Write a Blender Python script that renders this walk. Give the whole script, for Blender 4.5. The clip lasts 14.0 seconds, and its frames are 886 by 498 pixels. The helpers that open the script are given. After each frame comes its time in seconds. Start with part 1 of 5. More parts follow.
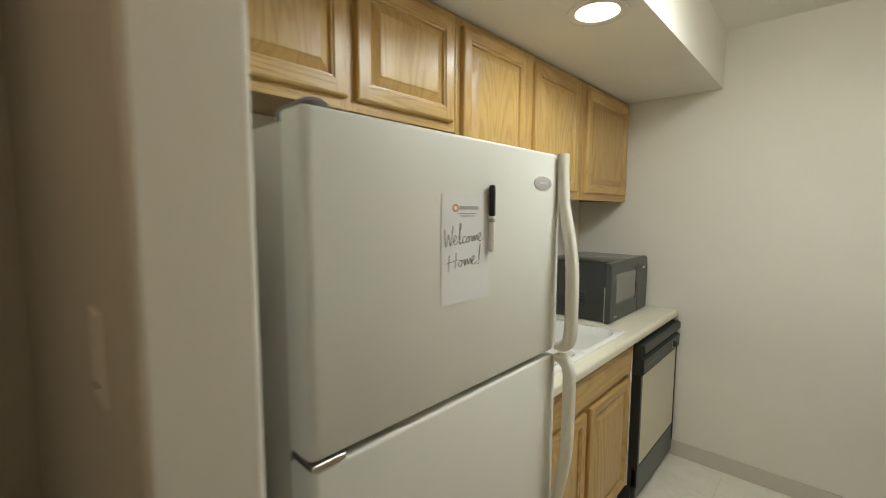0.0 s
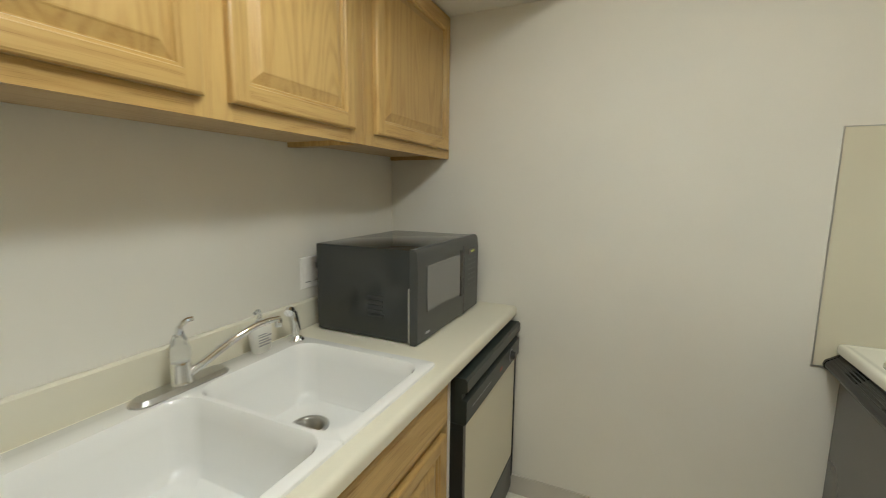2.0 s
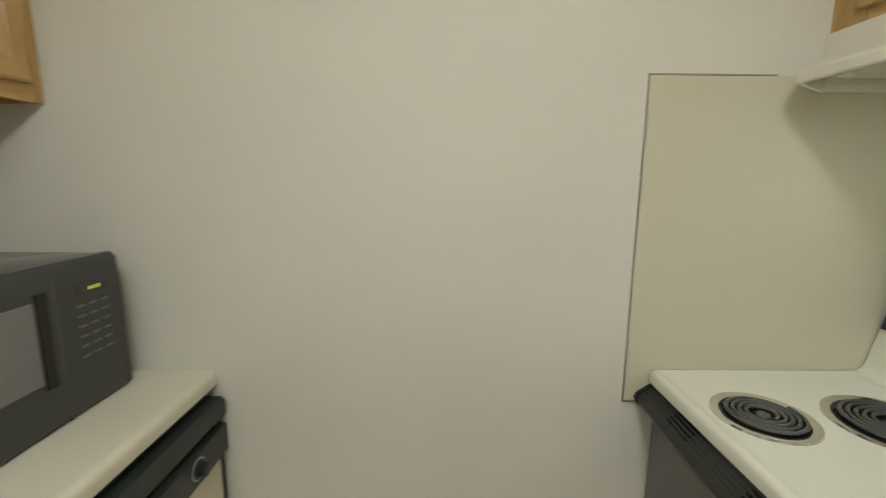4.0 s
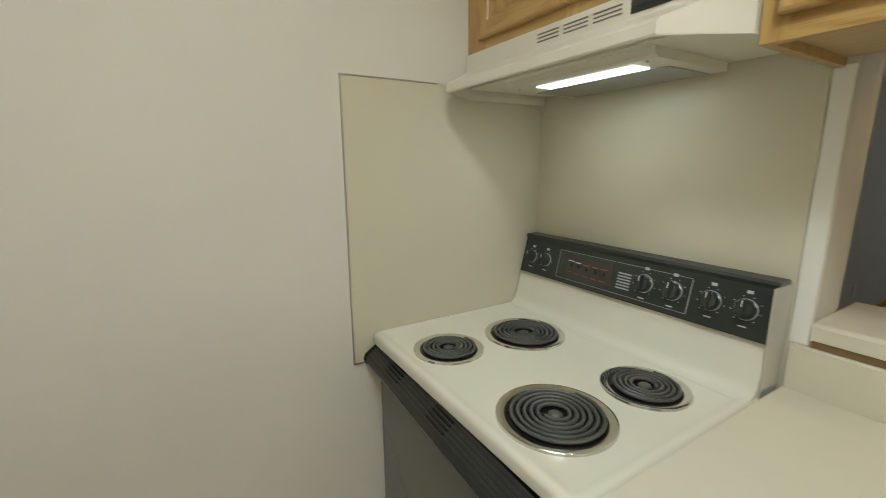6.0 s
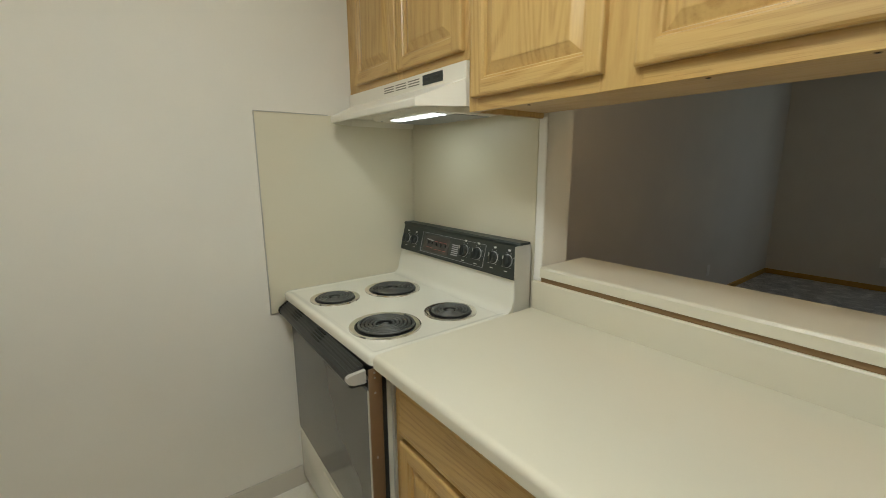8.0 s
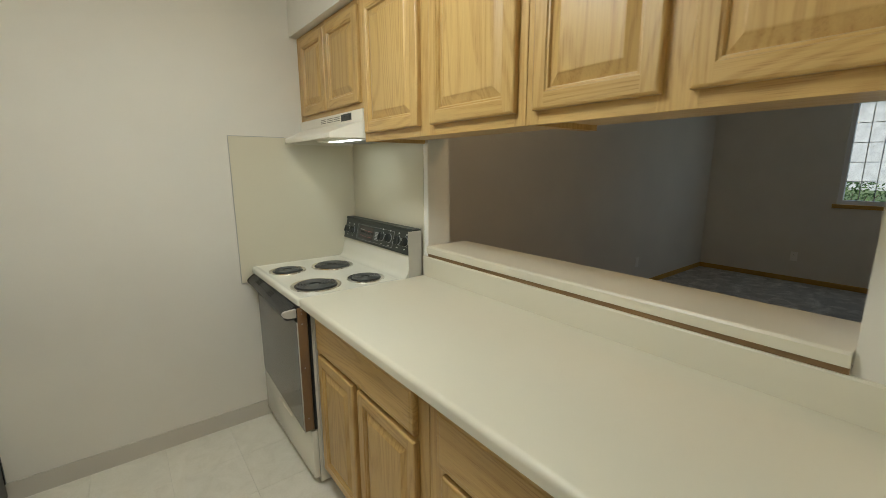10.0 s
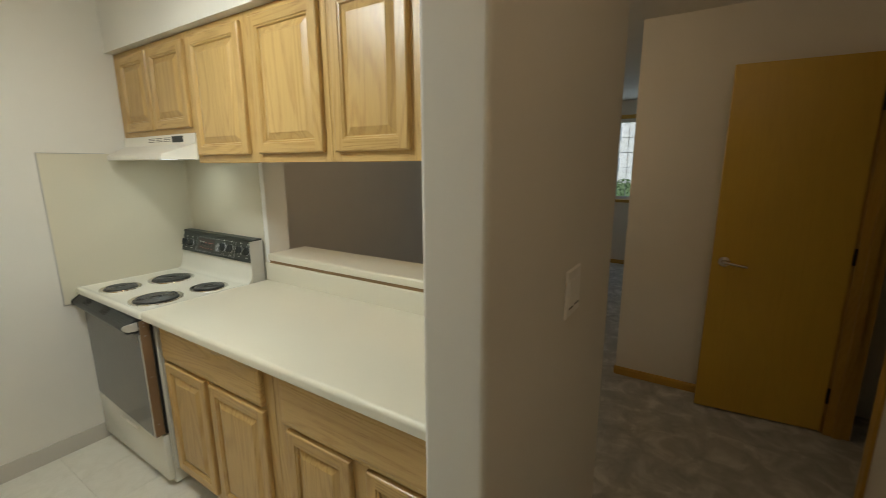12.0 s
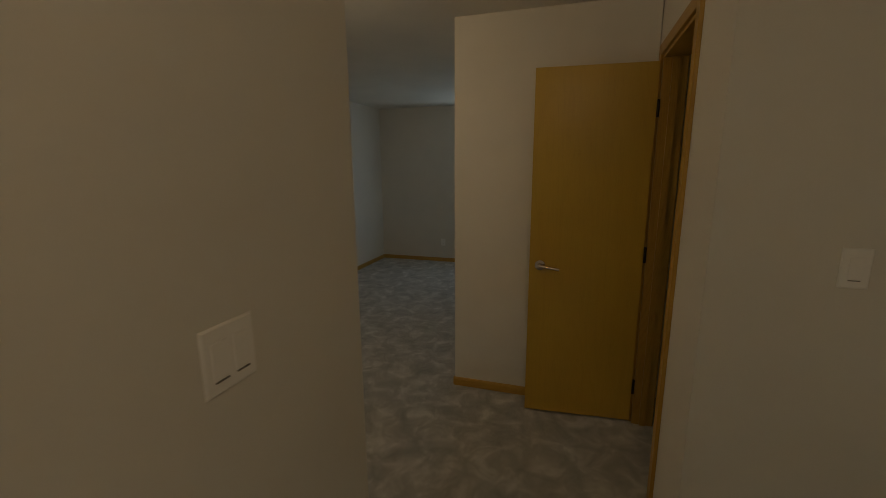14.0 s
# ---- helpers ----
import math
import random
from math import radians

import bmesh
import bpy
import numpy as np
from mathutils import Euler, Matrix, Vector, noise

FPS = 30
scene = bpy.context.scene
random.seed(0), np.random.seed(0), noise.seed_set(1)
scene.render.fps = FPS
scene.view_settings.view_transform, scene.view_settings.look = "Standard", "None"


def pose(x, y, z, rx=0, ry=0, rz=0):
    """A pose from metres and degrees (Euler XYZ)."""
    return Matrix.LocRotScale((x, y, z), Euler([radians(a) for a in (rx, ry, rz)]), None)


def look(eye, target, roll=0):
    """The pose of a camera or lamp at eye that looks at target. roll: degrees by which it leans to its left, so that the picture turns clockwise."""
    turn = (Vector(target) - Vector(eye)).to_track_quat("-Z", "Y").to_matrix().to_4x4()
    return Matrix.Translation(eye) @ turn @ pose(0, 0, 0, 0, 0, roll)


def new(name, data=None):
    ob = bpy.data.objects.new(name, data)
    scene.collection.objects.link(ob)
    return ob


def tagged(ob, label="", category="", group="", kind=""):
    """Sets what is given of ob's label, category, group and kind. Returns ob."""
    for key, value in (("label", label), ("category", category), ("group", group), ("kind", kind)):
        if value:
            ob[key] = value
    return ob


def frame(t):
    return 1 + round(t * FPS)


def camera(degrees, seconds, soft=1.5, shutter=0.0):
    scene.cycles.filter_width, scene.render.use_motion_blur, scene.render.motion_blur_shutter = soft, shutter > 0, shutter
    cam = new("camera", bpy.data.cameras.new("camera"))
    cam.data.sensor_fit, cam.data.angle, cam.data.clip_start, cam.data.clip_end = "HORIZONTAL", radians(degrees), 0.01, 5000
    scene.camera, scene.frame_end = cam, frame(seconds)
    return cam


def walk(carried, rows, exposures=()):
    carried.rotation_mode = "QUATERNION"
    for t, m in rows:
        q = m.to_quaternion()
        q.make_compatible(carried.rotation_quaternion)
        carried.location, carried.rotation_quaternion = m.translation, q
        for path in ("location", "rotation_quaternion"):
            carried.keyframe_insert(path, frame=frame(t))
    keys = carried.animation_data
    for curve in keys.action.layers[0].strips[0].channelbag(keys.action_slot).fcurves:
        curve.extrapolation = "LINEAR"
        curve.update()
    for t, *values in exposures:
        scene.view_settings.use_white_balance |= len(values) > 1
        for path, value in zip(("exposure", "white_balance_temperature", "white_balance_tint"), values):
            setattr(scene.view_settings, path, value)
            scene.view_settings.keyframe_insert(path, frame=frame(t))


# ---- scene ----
cam = camera(93.2, 14.0, soft=0.7, shutter=0.35)
PATH = [
    (0, (0.128, -0.061, 1.477), (-1.228, 1.398, 1.294), 0.2),
    (0.5, (0.046, 0.2, 1.453), (-1.235, 1.723, 1.251), 0.4),
    (1, (-0.008, 0.447, 1.446), (-1.169, 2.06, 1.219), 0.9),
    (1.5, (-0.031, 0.672, 1.402), (-1.012, 2.397, 1.151), 0.6),
    (2, (-0.071, 0.918, 1.399), (-0.89, 2.721, 1.119), 0.6),
    (2.5, (-0.08, 1.143, 1.377), (-0.734, 3.011, 1.092), 0.7),
    (3, (-0.069, 1.346, 1.377), (-0.545, 3.264, 1.066), 0.4),
    (3.5, (-0.039, 1.539, 1.367), (-0.269, 3.501, 1.051), 0.6),
    (4, (0.051, 1.692, 1.376), (0.058, 3.664, 1.044), 0.4),
    (4.2, (0.082, 1.734, 1.375), (0.204, 3.701, 1.032), 0.4),
    (6.3, (0.154, 1.521, 1.386), (1.233, 3.158, 0.993), -0.3),
    (6.5, (0.15, 1.466, 1.381), (1.253, 3.089, 0.994), -0.2),
    (7, (0.124, 1.335, 1.377), (1.278, 2.922, 0.989), -0.1),
    (7.5, (0.101, 1.162, 1.401), (1.277, 2.73, 1.005), -0.3),
    (8, (0.098, 0.979, 1.411), (1.282, 2.542, 1.016), -0.3),
    (10.5, (-0.038, 0.089, 1.486), (1.176, 1.631, 1.104), -0.1),
    (11, (-0.127, -0.027, 1.526), (1.218, 1.401, 1.136), 0.1),
    (11.5, (-0.167, -0.089, 1.538), (1.336, 1.168, 1.138), -0.2),
    (12, (-0.173, -0.147, 1.547), (1.474, 0.917, 1.148), -0.3),
    (12.5, (-0.133, -0.201, 1.558), (1.628, 0.663, 1.164), -0.4),
    (13, (-0.05, -0.278, 1.569), (1.776, 0.438, 1.174), -0.4),
    (13.5, (0.104, -0.362, 1.577), (1.962, 0.26, 1.179), -0.4),
    (14, (0.290, -0.427, 1.556), (2.158, 0.171, 1.162), -0.4),
]
walk(cam, [(t, look(eye, target, roll)) for t, eye, target, roll in PATH],
     [(0.0, 0.08), (1.0, 0.02), (2.5, 0.03), (4.0, -0.02), (6.5, -0.09), (8.0, -0.09), (10.5, -0.05), (12.5, 0.0), (14.0, 0.0)])

# ---- light ----
world = bpy.data.worlds.new("sky")
scene.world = world
world.use_nodes = True
_nt = world.node_tree
_bg = _nt.nodes["Background"]
_sky = _nt.nodes.new("ShaderNodeTexSky")
_sky.sky_type = "NISHITA"
_sky.sun_disc = False
_sky.sun_elevation, _sky.sun_rotation = radians(35), radians(200)
_nt.links.new(_sky.outputs[0], _bg.inputs[0])
_bg.inputs[1].default_value = 0.15

sun = new("sun", bpy.data.lights.new("sun", "SUN"))
sun.data.energy, sun.data.angle, sun.data.color = 3.5, radians(12), (1.0, 0.96, 0.92)
sun.matrix_world = look((0, -8, 8), (6, 2, 0))

WARM = (0.915, 1.0, 0.995)
AMBER = (1.0, 0.675, 0.365)


def lamp(name, kind, place, target, watts, colour, size=0.1):
    ob = new(name, bpy.data.lights.new(name, kind))
    ob.data.energy, ob.data.color = watts, colour
    if kind == "AREA":
        ob.data.shape, ob.data.size = "DISK", size
    else:
        ob.data.shadow_soft_size = size
    ob.matrix_world = look(place, target)
    return ob


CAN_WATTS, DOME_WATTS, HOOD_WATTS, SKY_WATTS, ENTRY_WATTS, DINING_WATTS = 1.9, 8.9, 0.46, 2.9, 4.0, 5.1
lamp("can_lamp", "AREA", (-0.496, 1.365, 2.130), (-0.496, 1.365, 0), CAN_WATTS, WARM, 0.13)
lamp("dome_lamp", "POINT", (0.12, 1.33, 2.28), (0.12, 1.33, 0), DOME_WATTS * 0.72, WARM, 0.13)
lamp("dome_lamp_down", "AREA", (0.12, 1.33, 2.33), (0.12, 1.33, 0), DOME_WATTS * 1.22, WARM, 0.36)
# entry and dining: unseen sources added to brighten hall and living room
lamp("entry_lamp", "POINT", (0.0, -0.78, 2.29), (0.0, -0.78, 0), ENTRY_WATTS, AMBER, 0.09)
lamp("dining_lamp", "POINT", (1.88, 1.12, 2.29), (1.88, 1.12, 0), DINING_WATTS, AMBER, 0.09)
hood_lamp = lamp("hood_lamp", "AREA", (0.993, 2.305, 1.5740), (0.993, 2.305, 0), HOOD_WATTS, (0.86, 1.0, 0.95), 0.05)
hood_lamp.data.shape, hood_lamp.data.size, hood_lamp.data.size_y = "RECTANGLE", 0.04, 0.20
sky_lamp = lamp("window_sky", "AREA", (6.64, 0.86, 1.60), (0.0, 1.2, 1.0), SKY_WATTS, (0.72, 0.86, 1.0), 1.0)
sky_lamp.data.shape, sky_lamp.data.size, sky_lamp.data.size_y = "RECTANGLE", 0.85, 1.15

# ---- materials ----


def _mat(name):
    m = bpy.data.materials.new(name)
    m.use_nodes = True
    nt = m.node_tree
    return m, nt, nt.nodes["Principled BSDF"]


def _noise(nt, vec, scale, detail=3.0, rough=0.5, distort=0.0):
    n = nt.nodes.new("ShaderNodeTexNoise")
    n.inputs["Scale"].default_value = scale
    n.inputs["Detail"].default_value = detail
    n.inputs["Roughness"].default_value = rough
    n.inputs["Distortion"].default_value = distort
    nt.links.new(vec, n.inputs["Vector"])
    return n.outputs["Fac"]


def _ramp(nt, fac, stops):
    r = nt.nodes.new("ShaderNodeValToRGB")
    e = r.color_ramp.elements
    while len(e) < len(stops):
        e.new(0.5)
    for k, (p, c) in zip(e, stops):
        k.position, k.color = p, (*c, 1)
    nt.links.new(fac, r.inputs[0])
    return r.outputs[0]


def _mix(nt, fac, a, b, kind="MIX"):
    m = nt.nodes.new("ShaderNodeMix")
    m.data_type, m.blend_type = "RGBA", kind
    for s, v in ((m.inputs[0], fac), (m.inputs[6], a), (m.inputs[7], b)):
        if isinstance(v, (int, float)):
            s.default_value = v
        elif isinstance(v, tuple):
            s.default_value = (*v, 1)
        else:
            nt.links.new(v, s)
    return m.outputs[2]


def _bump(nt, bsdf, height, strength, distance):
    b = nt.nodes.new("ShaderNodeBump")
    b.inputs["Strength"].default_value, b.inputs["Distance"].default_value = strength, distance
    nt.links.new(height, b.inputs["Height"])
    nt.links.new(b.outputs[0], bsdf.inputs["Normal"])


def _coords(nt, scale=(1, 1, 1), shift=0.0):
    """Object coordinates, scaled, pushed apart from object to object."""
    tc = nt.nodes.new("ShaderNodeTexCoord")
    out = tc.outputs["Object"]
    if shift:
        info = nt.nodes.new("ShaderNodeObjectInfo")
        mul = nt.nodes.new("ShaderNodeMath")
        mul.operation = "MULTIPLY"
        mul.inputs[1].default_value = shift
        nt.links.new(info.outputs["Random"], mul.inputs[0])
        add = nt.nodes.new("ShaderNodeVectorMath")
        add.operation = "ADD"
        nt.links.new(out, add.inputs[0])
        nt.links.new(mul.outputs[0], add.inputs[1])
        out = add.outputs[0]
    mp = nt.nodes.new("ShaderNodeMapping")
    mp.inputs["Scale"].default_value = scale
    nt.links.new(out, mp.inputs["Vector"])
    return mp.outputs[0]


def surface(name, colour, rough=0.5, metal=0.0, mottle=0.05, grain=60.0, bump=0.05, dist=0.001, coat=0.0, spec=0.5):
    """A painted, moulded or metal surface with faint mottling at two scales and a fine relief."""
    m, nt, b = _mat(name)
    v = _coords(nt)
    big, fine = _noise(nt, v, 2.3, 4), _noise(nt, v, grain, 3)
    dark = tuple(c * (1 - mottle) for c in colour)
    lite = tuple(min(1, c * (1 + mottle)) for c in colour)
    c1 = _ramp(nt, big, [(0.3, dark), (0.7, lite)])
    c2 = _mix(nt, mottle, c1, _ramp(nt, fine, [(0.35, tuple(c * 0.8 for c in colour)), (0.65, lite)]))
    nt.links.new(c2, b.inputs["Base Color"])
    rr = _ramp(nt, big, [(0.3, (rough * 0.88,) * 3), (0.7, (min(1, rough * 1.12),) * 3)])
    nt.links.new(rr, b.inputs["Roughness"])
    b.inputs["Metallic"].default_value = metal
    b.inputs["Coat Weight"].default_value = coat
    b.inputs["Specular IOR Level"].default_value = spec
    if bump:
        _bump(nt, b, fine, bump, dist)
    return m


def _math(nt, kind, a, b=None):
    m = nt.nodes.new("ShaderNodeMath")
    m.operation = kind
    for s, v in zip(m.inputs, (a, b)):
        if isinstance(v, (int, float)):
            s.default_value = v
        elif v is not None:
            nt.links.new(v, s)
    return m.outputs[0]


def wood(name, along, pale, mid, dark, rough=0.36, rings=26.0, figure=1.0):
    """Flat-sawn wood with the grain along one axis: ring figure, fine streaks, open pores, tone from board to board."""
    m, nt, b = _mat(name)

    def stretched(k, shift):
        return _coords(nt, tuple(k if a == along else 1.0 for a in "xyz"), shift)

    field = _noise(nt, stretched(0.11, 7.0), 5.5, 2.0, 0.42, 0.5)
    wave = _math(nt, "SINE", _math(nt, "MULTIPLY", field, rings * 4.6))
    line = _math(nt, "ADD", _math(nt, "MULTIPLY", wave, 0.5), 0.5)
    streak = _noise(nt, stretched(0.025, 3.0), 150, 3, 0.6)
    pore = _noise(nt, stretched(0.03, 5.0), 430, 2, 0.6)
    tone = _noise(nt, _coords(nt, (1, 1, 1), 9.0), 1.6, 2)
    late = _ramp(nt, line, [(0.42, (0, 0, 0)), (0.98, (figure * 0.62,) * 3)])
    base = _mix(nt, late, pale, mid)
    base = _mix(nt, 0.30, base, _ramp(nt, streak, [(0.3, mid), (0.62, pale)]))
    speck = _mix(nt, 0.75, _ramp(nt, pore, [(0.52, (0, 0, 0)), (0.66, (0.75, 0.75, 0.75))]), late, "MULTIPLY")
    base = _mix(nt, speck, base, dark)
    base = _mix(nt, 0.5, base, _ramp(nt, tone, [(0.3, (0.86, 0.82, 0.76)), (0.7, (1.05, 1.04, 1.02))]), "MULTIPLY")
    info = nt.nodes.new("ShaderNodeObjectInfo")
    base = _mix(nt, 0.6, base, _ramp(nt, info.outputs["Random"], [(0.0, (0.84, 0.80, 0.72)), (1.0, (1.06, 1.05, 1.02))]), "MULTIPLY")
    nt.links.new(base, b.inputs["Base Color"])
    nt.links.new(_ramp(nt, streak, [(0.3, (rough * 0.85,) * 3), (0.7, (rough * 1.2,) * 3)]), b.inputs["Roughness"])
    b.inputs["Coat Weight"].default_value = 0.18
    b.inputs["Coat Roughness"].default_value = 0.24
    _bump(nt, b, _mix(nt, 0.5, pore, late), 0.12, 0.0006)
    return m


PAINT = surface("wall_paint", (0.78, 0.75, 0.675), 0.75, mottle=0.03, grain=180, bump=0.08, dist=0.0010)
CEIL = surface("ceiling_paint", (0.80, 0.77, 0.70), 0.9, mottle=0.04, grain=90, bump=0.5, dist=0.003)
OAK_V = wood("oak_upright", "z", (0.605, 0.412, 0.160), (0.465, 0.282, 0.090), (0.32, 0.175, 0.052))
OAK_H = wood("oak_level", "y", (0.605, 0.412, 0.160), (0.465, 0.282, 0.090), (0.32, 0.175, 0.052))
OAK_IN = wood("oak_underside", "y", (0.60, 0.44, 0.25), (0.53, 0.36, 0.19), (0.40, 0.26, 0.12), 0.5)
MAPLE = wood("door_veneer", "z", (0.62, 0.415, 0.055), (0.57, 0.37, 0.048), (0.50, 0.31, 0.038), 0.40, 14.0, 0.5)
TRIM_Z = wood("trim_upright", "z", (0.54, 0.335, 0.062), (0.48, 0.285, 0.05), (0.36, 0.20, 0.032), 0.4)
TRIM_X = wood("trim_along_x", "x", (0.54, 0.335, 0.062), (0.48, 0.285, 0.05), (0.36, 0.20, 0.032), 0.4)
TRIM_Y = wood("trim_along_y", "y", (0.54, 0.335, 0.062), (0.48, 0.285, 0.05), (0.36, 0.20, 0.032), 0.4)
LAMINATE = surface("almond_laminate", (0.73, 0.69, 0.56), 0.40, mottle=0.025, grain=260, bump=0.05, dist=0.0005)
SPLASH = surface("almond_splash_panel", (0.70, 0.652, 0.51), 0.38, mottle=0.012, grain=200, bump=0.04, dist=0.0005)
ENAMEL = surface("white_enamel", (0.84, 0.83, 0.80), 0.14, mottle=0.015, grain=40, bump=0.0, coat=0.4)
BISQUE = surface("bisque_enamel", (0.81, 0.79, 0.69), 0.20, mottle=0.02, grain=40, bump=0.0, coat=0.3)
HOODW = surface("hood_enamel", (0.80, 0.76, 0.66), 0.30, mottle=0.02, grain=40, bump=0.02)
FRIDGE = surface("pebbled_white", (0.755, 0.76, 0.71), 0.44, mottle=0.02, grain=420, bump=0.12, dist=0.0008, spec=0.35)
FRHANDLE = surface("white_plastic", (0.80, 0.78, 0.70), 0.34, mottle=0.02, grain=300, bump=0.06)
# cabinet sides: darker, rougher and more pebbled than the doors
FRSIDE = surface("fridge_side_darker", (0.62, 0.60, 0.54), 0.5, mottle=0.03, grain=320, bump=0.3, dist=0.0012)
SEAL = surface("grey_gasket", (0.18, 0.175, 0.16), 0.6)
BLACK = surface("black_plastic", (0.019, 0.021, 0.020), 0.34, mottle=0.1, grain=300, bump=0.08, dist=0.0006)
KNOBBLACK = surface("knob_black", (0.045, 0.050, 0.047), 0.20, mottle=0.08, bump=0.0)
PANELBLACK = surface("control_panel_black", (0.026, 0.033, 0.029), 0.38, mottle=0.1, grain=300, bump=0.03)
GLASSBLACK = surface("oven_glass", (0.115, 0.112, 0.106), 0.16, mottle=0.05, bump=0.0, spec=0.8)
MWCASE = surface("microwave_case", (0.034, 0.037, 0.035), 0.10, mottle=0.06, grain=240, bump=0.02, spec=0.6)
MWFRONT = surface("microwave_front", (0.050, 0.053, 0.050), 0.32, mottle=0.08, grain=300, bump=0.06, dist=0.0006)
GLOSSBLACK = surface("gloss_black", (0.010, 0.010, 0.010), 0.15, mottle=0.05, bump=0.0)
MWGLASS = surface("microwave_window", (0.20, 0.20, 0.195), 0.12, mottle=0.04, grain=600, bump=0.02, spec=0.7)
CHROME = surface("chrome", (0.82, 0.82, 0.80), 0.09, 1.0, mottle=0.02, bump=0.0)
STEEL = surface("brushed_steel", (0.55, 0.54, 0.52), 0.32, 1.0, mottle=0.05, grain=300, bump=0.05)
NICKEL = surface("satin_nickel", (0.72, 0.66, 0.56), 0.22, 1.0, mottle=0.03, bump=0.0)
BRONZE = surface("dark_hinge_metal", (0.05, 0.04, 0.03), 0.45, 0.8)
# black that stands for the shade beneath the burner coils
PANBLACK = surface("pan_shade_black", (0.012, 0.012, 0.012), 0.3, 0.4, bump=0.0)
STRAINER = surface("stained_strainer", (0.42, 0.33, 0.16), 0.45, 0.3, mottle=0.3, grain=150, bump=0.2)
DRAIN = surface("dull_steel", (0.50, 0.49, 0.46), 0.30, 1.0, mottle=0.1, grain=200, bump=0.05)
VENT = surface("vent_shade", (0.22, 0.20, 0.16), 0.6)
COIL = surface("burner_coil", (0.12, 0.125, 0.12), 0.30, 0.3, mottle=0.2, grain=200, bump=0.3)
GALV = surface("galvanised_side", (0.62, 0.61, 0.57), 0.42, 0.4, mottle=0.06)
PANRIM = surface("drip_pan_metal", (0.80, 0.79, 0.76), 0.13, 1.0, bump=0.0)
PLATE = surface("switch_plate_plastic", (0.92, 0.90, 0.85), 0.35, mottle=0.01, bump=0.0)
VINYLBASE = surface("vinyl_baseboard", (0.60, 0.56, 0.49), 0.5, mottle=0.04, grain=90)
JOINT = surface("floor_joint", (0.68, 0.65, 0.56), 0.7)
PAPER = surface("paper", (0.80, 0.81, 0.82), 0.45, mottle=0.01, bump=0.0)
INK = surface("marker_ink", (0.13, 0.13, 0.135), 0.6, bump=0.0)
ORANGE = surface("orange_print", (0.72, 0.20, 0.06), 0.6, bump=0.0)
GREYPRINT = surface("grey_print", (0.42, 0.42, 0.44), 0.6, bump=0.0)
DIMPRINT = surface("dim_grey_print", (0.15, 0.15, 0.15), 0.6, bump=0.0)
WHITEPRINT = surface("white_print", (0.66, 0.66, 0.64), 0.5, bump=0.0)
REDPRINT = surface("red_print", (0.32, 0.08, 0.06), 0.5, bump=0.0)
DISPLAY = surface("clock_window", (0.060, 0.054, 0.050), 0.12, bump=0.0)
BADGE = surface("badge_grey", (0.70, 0.70, 0.71), 0.25, 0.5, bump=0.0)
WOODSTRIP = surface("raw_wood_strip", (0.27, 0.165, 0.075), 0.6, mottle=0.15, grain=120)
SOAP = surface("soap_bottle_white", (0.72, 0.70, 0.64), 0.3, bump=0.0)
FILTER = surface("mesh_filter", (0.40, 0.41, 0.42), 0.45, 0.8, mottle=0.2, grain=500, bump=0.5, dist=0.001)
WHITEVINYL = surface("white_window_vinyl", (0.80, 0.81, 0.82), 0.4, bump=0.0)
BRASSY = surface("oven_side_trim", (0.32, 0.22, 0.14), 0.35, 0.6, mottle=0.15)
GRASS = surface("lawn", (0.11, 0.17, 0.06), 0.9, mottle=0.4, grain=30, bump=0.4, dist=0.02)
LEAF = surface("shrub_leaf", (0.06, 0.11, 0.03), 0.7, mottle=0.3)
LEAFRED = surface("russet_leaf", (0.24, 0.07, 0.04), 0.7, mottle=0.3)
BRICKFAR = surface("far_facade", (0.80, 0.80, 0.80), 0.8, mottle=0.15, grain=20)
DARKPANE = surface("far_window_pane", (0.50, 0.55, 0.60), 0.1, bump=0.0)
ROOF = surface("far_roof", (0.10, 0.09, 0.085), 0.9, mottle=0.2)
BARK = surface("bark", (0.10, 0.075, 0.05), 0.9, mottle=0.3, grain=60, bump=0.5, dist=0.01)


def glow(name, colour, strength):
    m, nt, b = _mat(name)
    b.inputs["Base Color"].default_value = (*colour, 1)
    b.inputs["Emission Color"].default_value = (*colour, 1)
    b.inputs["Emission Strength"].default_value = strength
    return m


CANGLOW = glow("can_lamp_lens", (1.0, 0.90, 0.74), 9.0)
HOODGLOW = glow("hood_lamp_lens", (0.90, 0.97, 1.0), 2.6)
DIGIT = glow("clock_digit", (0.75, 0.80, 0.10), 0.4)
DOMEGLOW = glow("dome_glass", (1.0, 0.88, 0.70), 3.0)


def _glass():
    m, nt, b = _mat("window_glass")
    b.inputs["Base Color"].default_value = (0.95, 0.97, 0.97, 1)
    b.inputs["Roughness"].default_value = 0.02
    b.inputs["Transmission Weight"].default_value = 1.0
    b.inputs["IOR"].default_value = 1.05
    return m


GLASS = _glass()


def _clear():
    m, nt, b = _mat("clear_acrylic")
    b.inputs["Base Color"].default_value = (0.92, 0.93, 0.92, 1)
    b.inputs["Roughness"].default_value = 0.06
    b.inputs["Transmission Weight"].default_value = 0.85
    b.inputs["IOR"].default_value = 1.45
    return m


ACRYLIC = _clear()


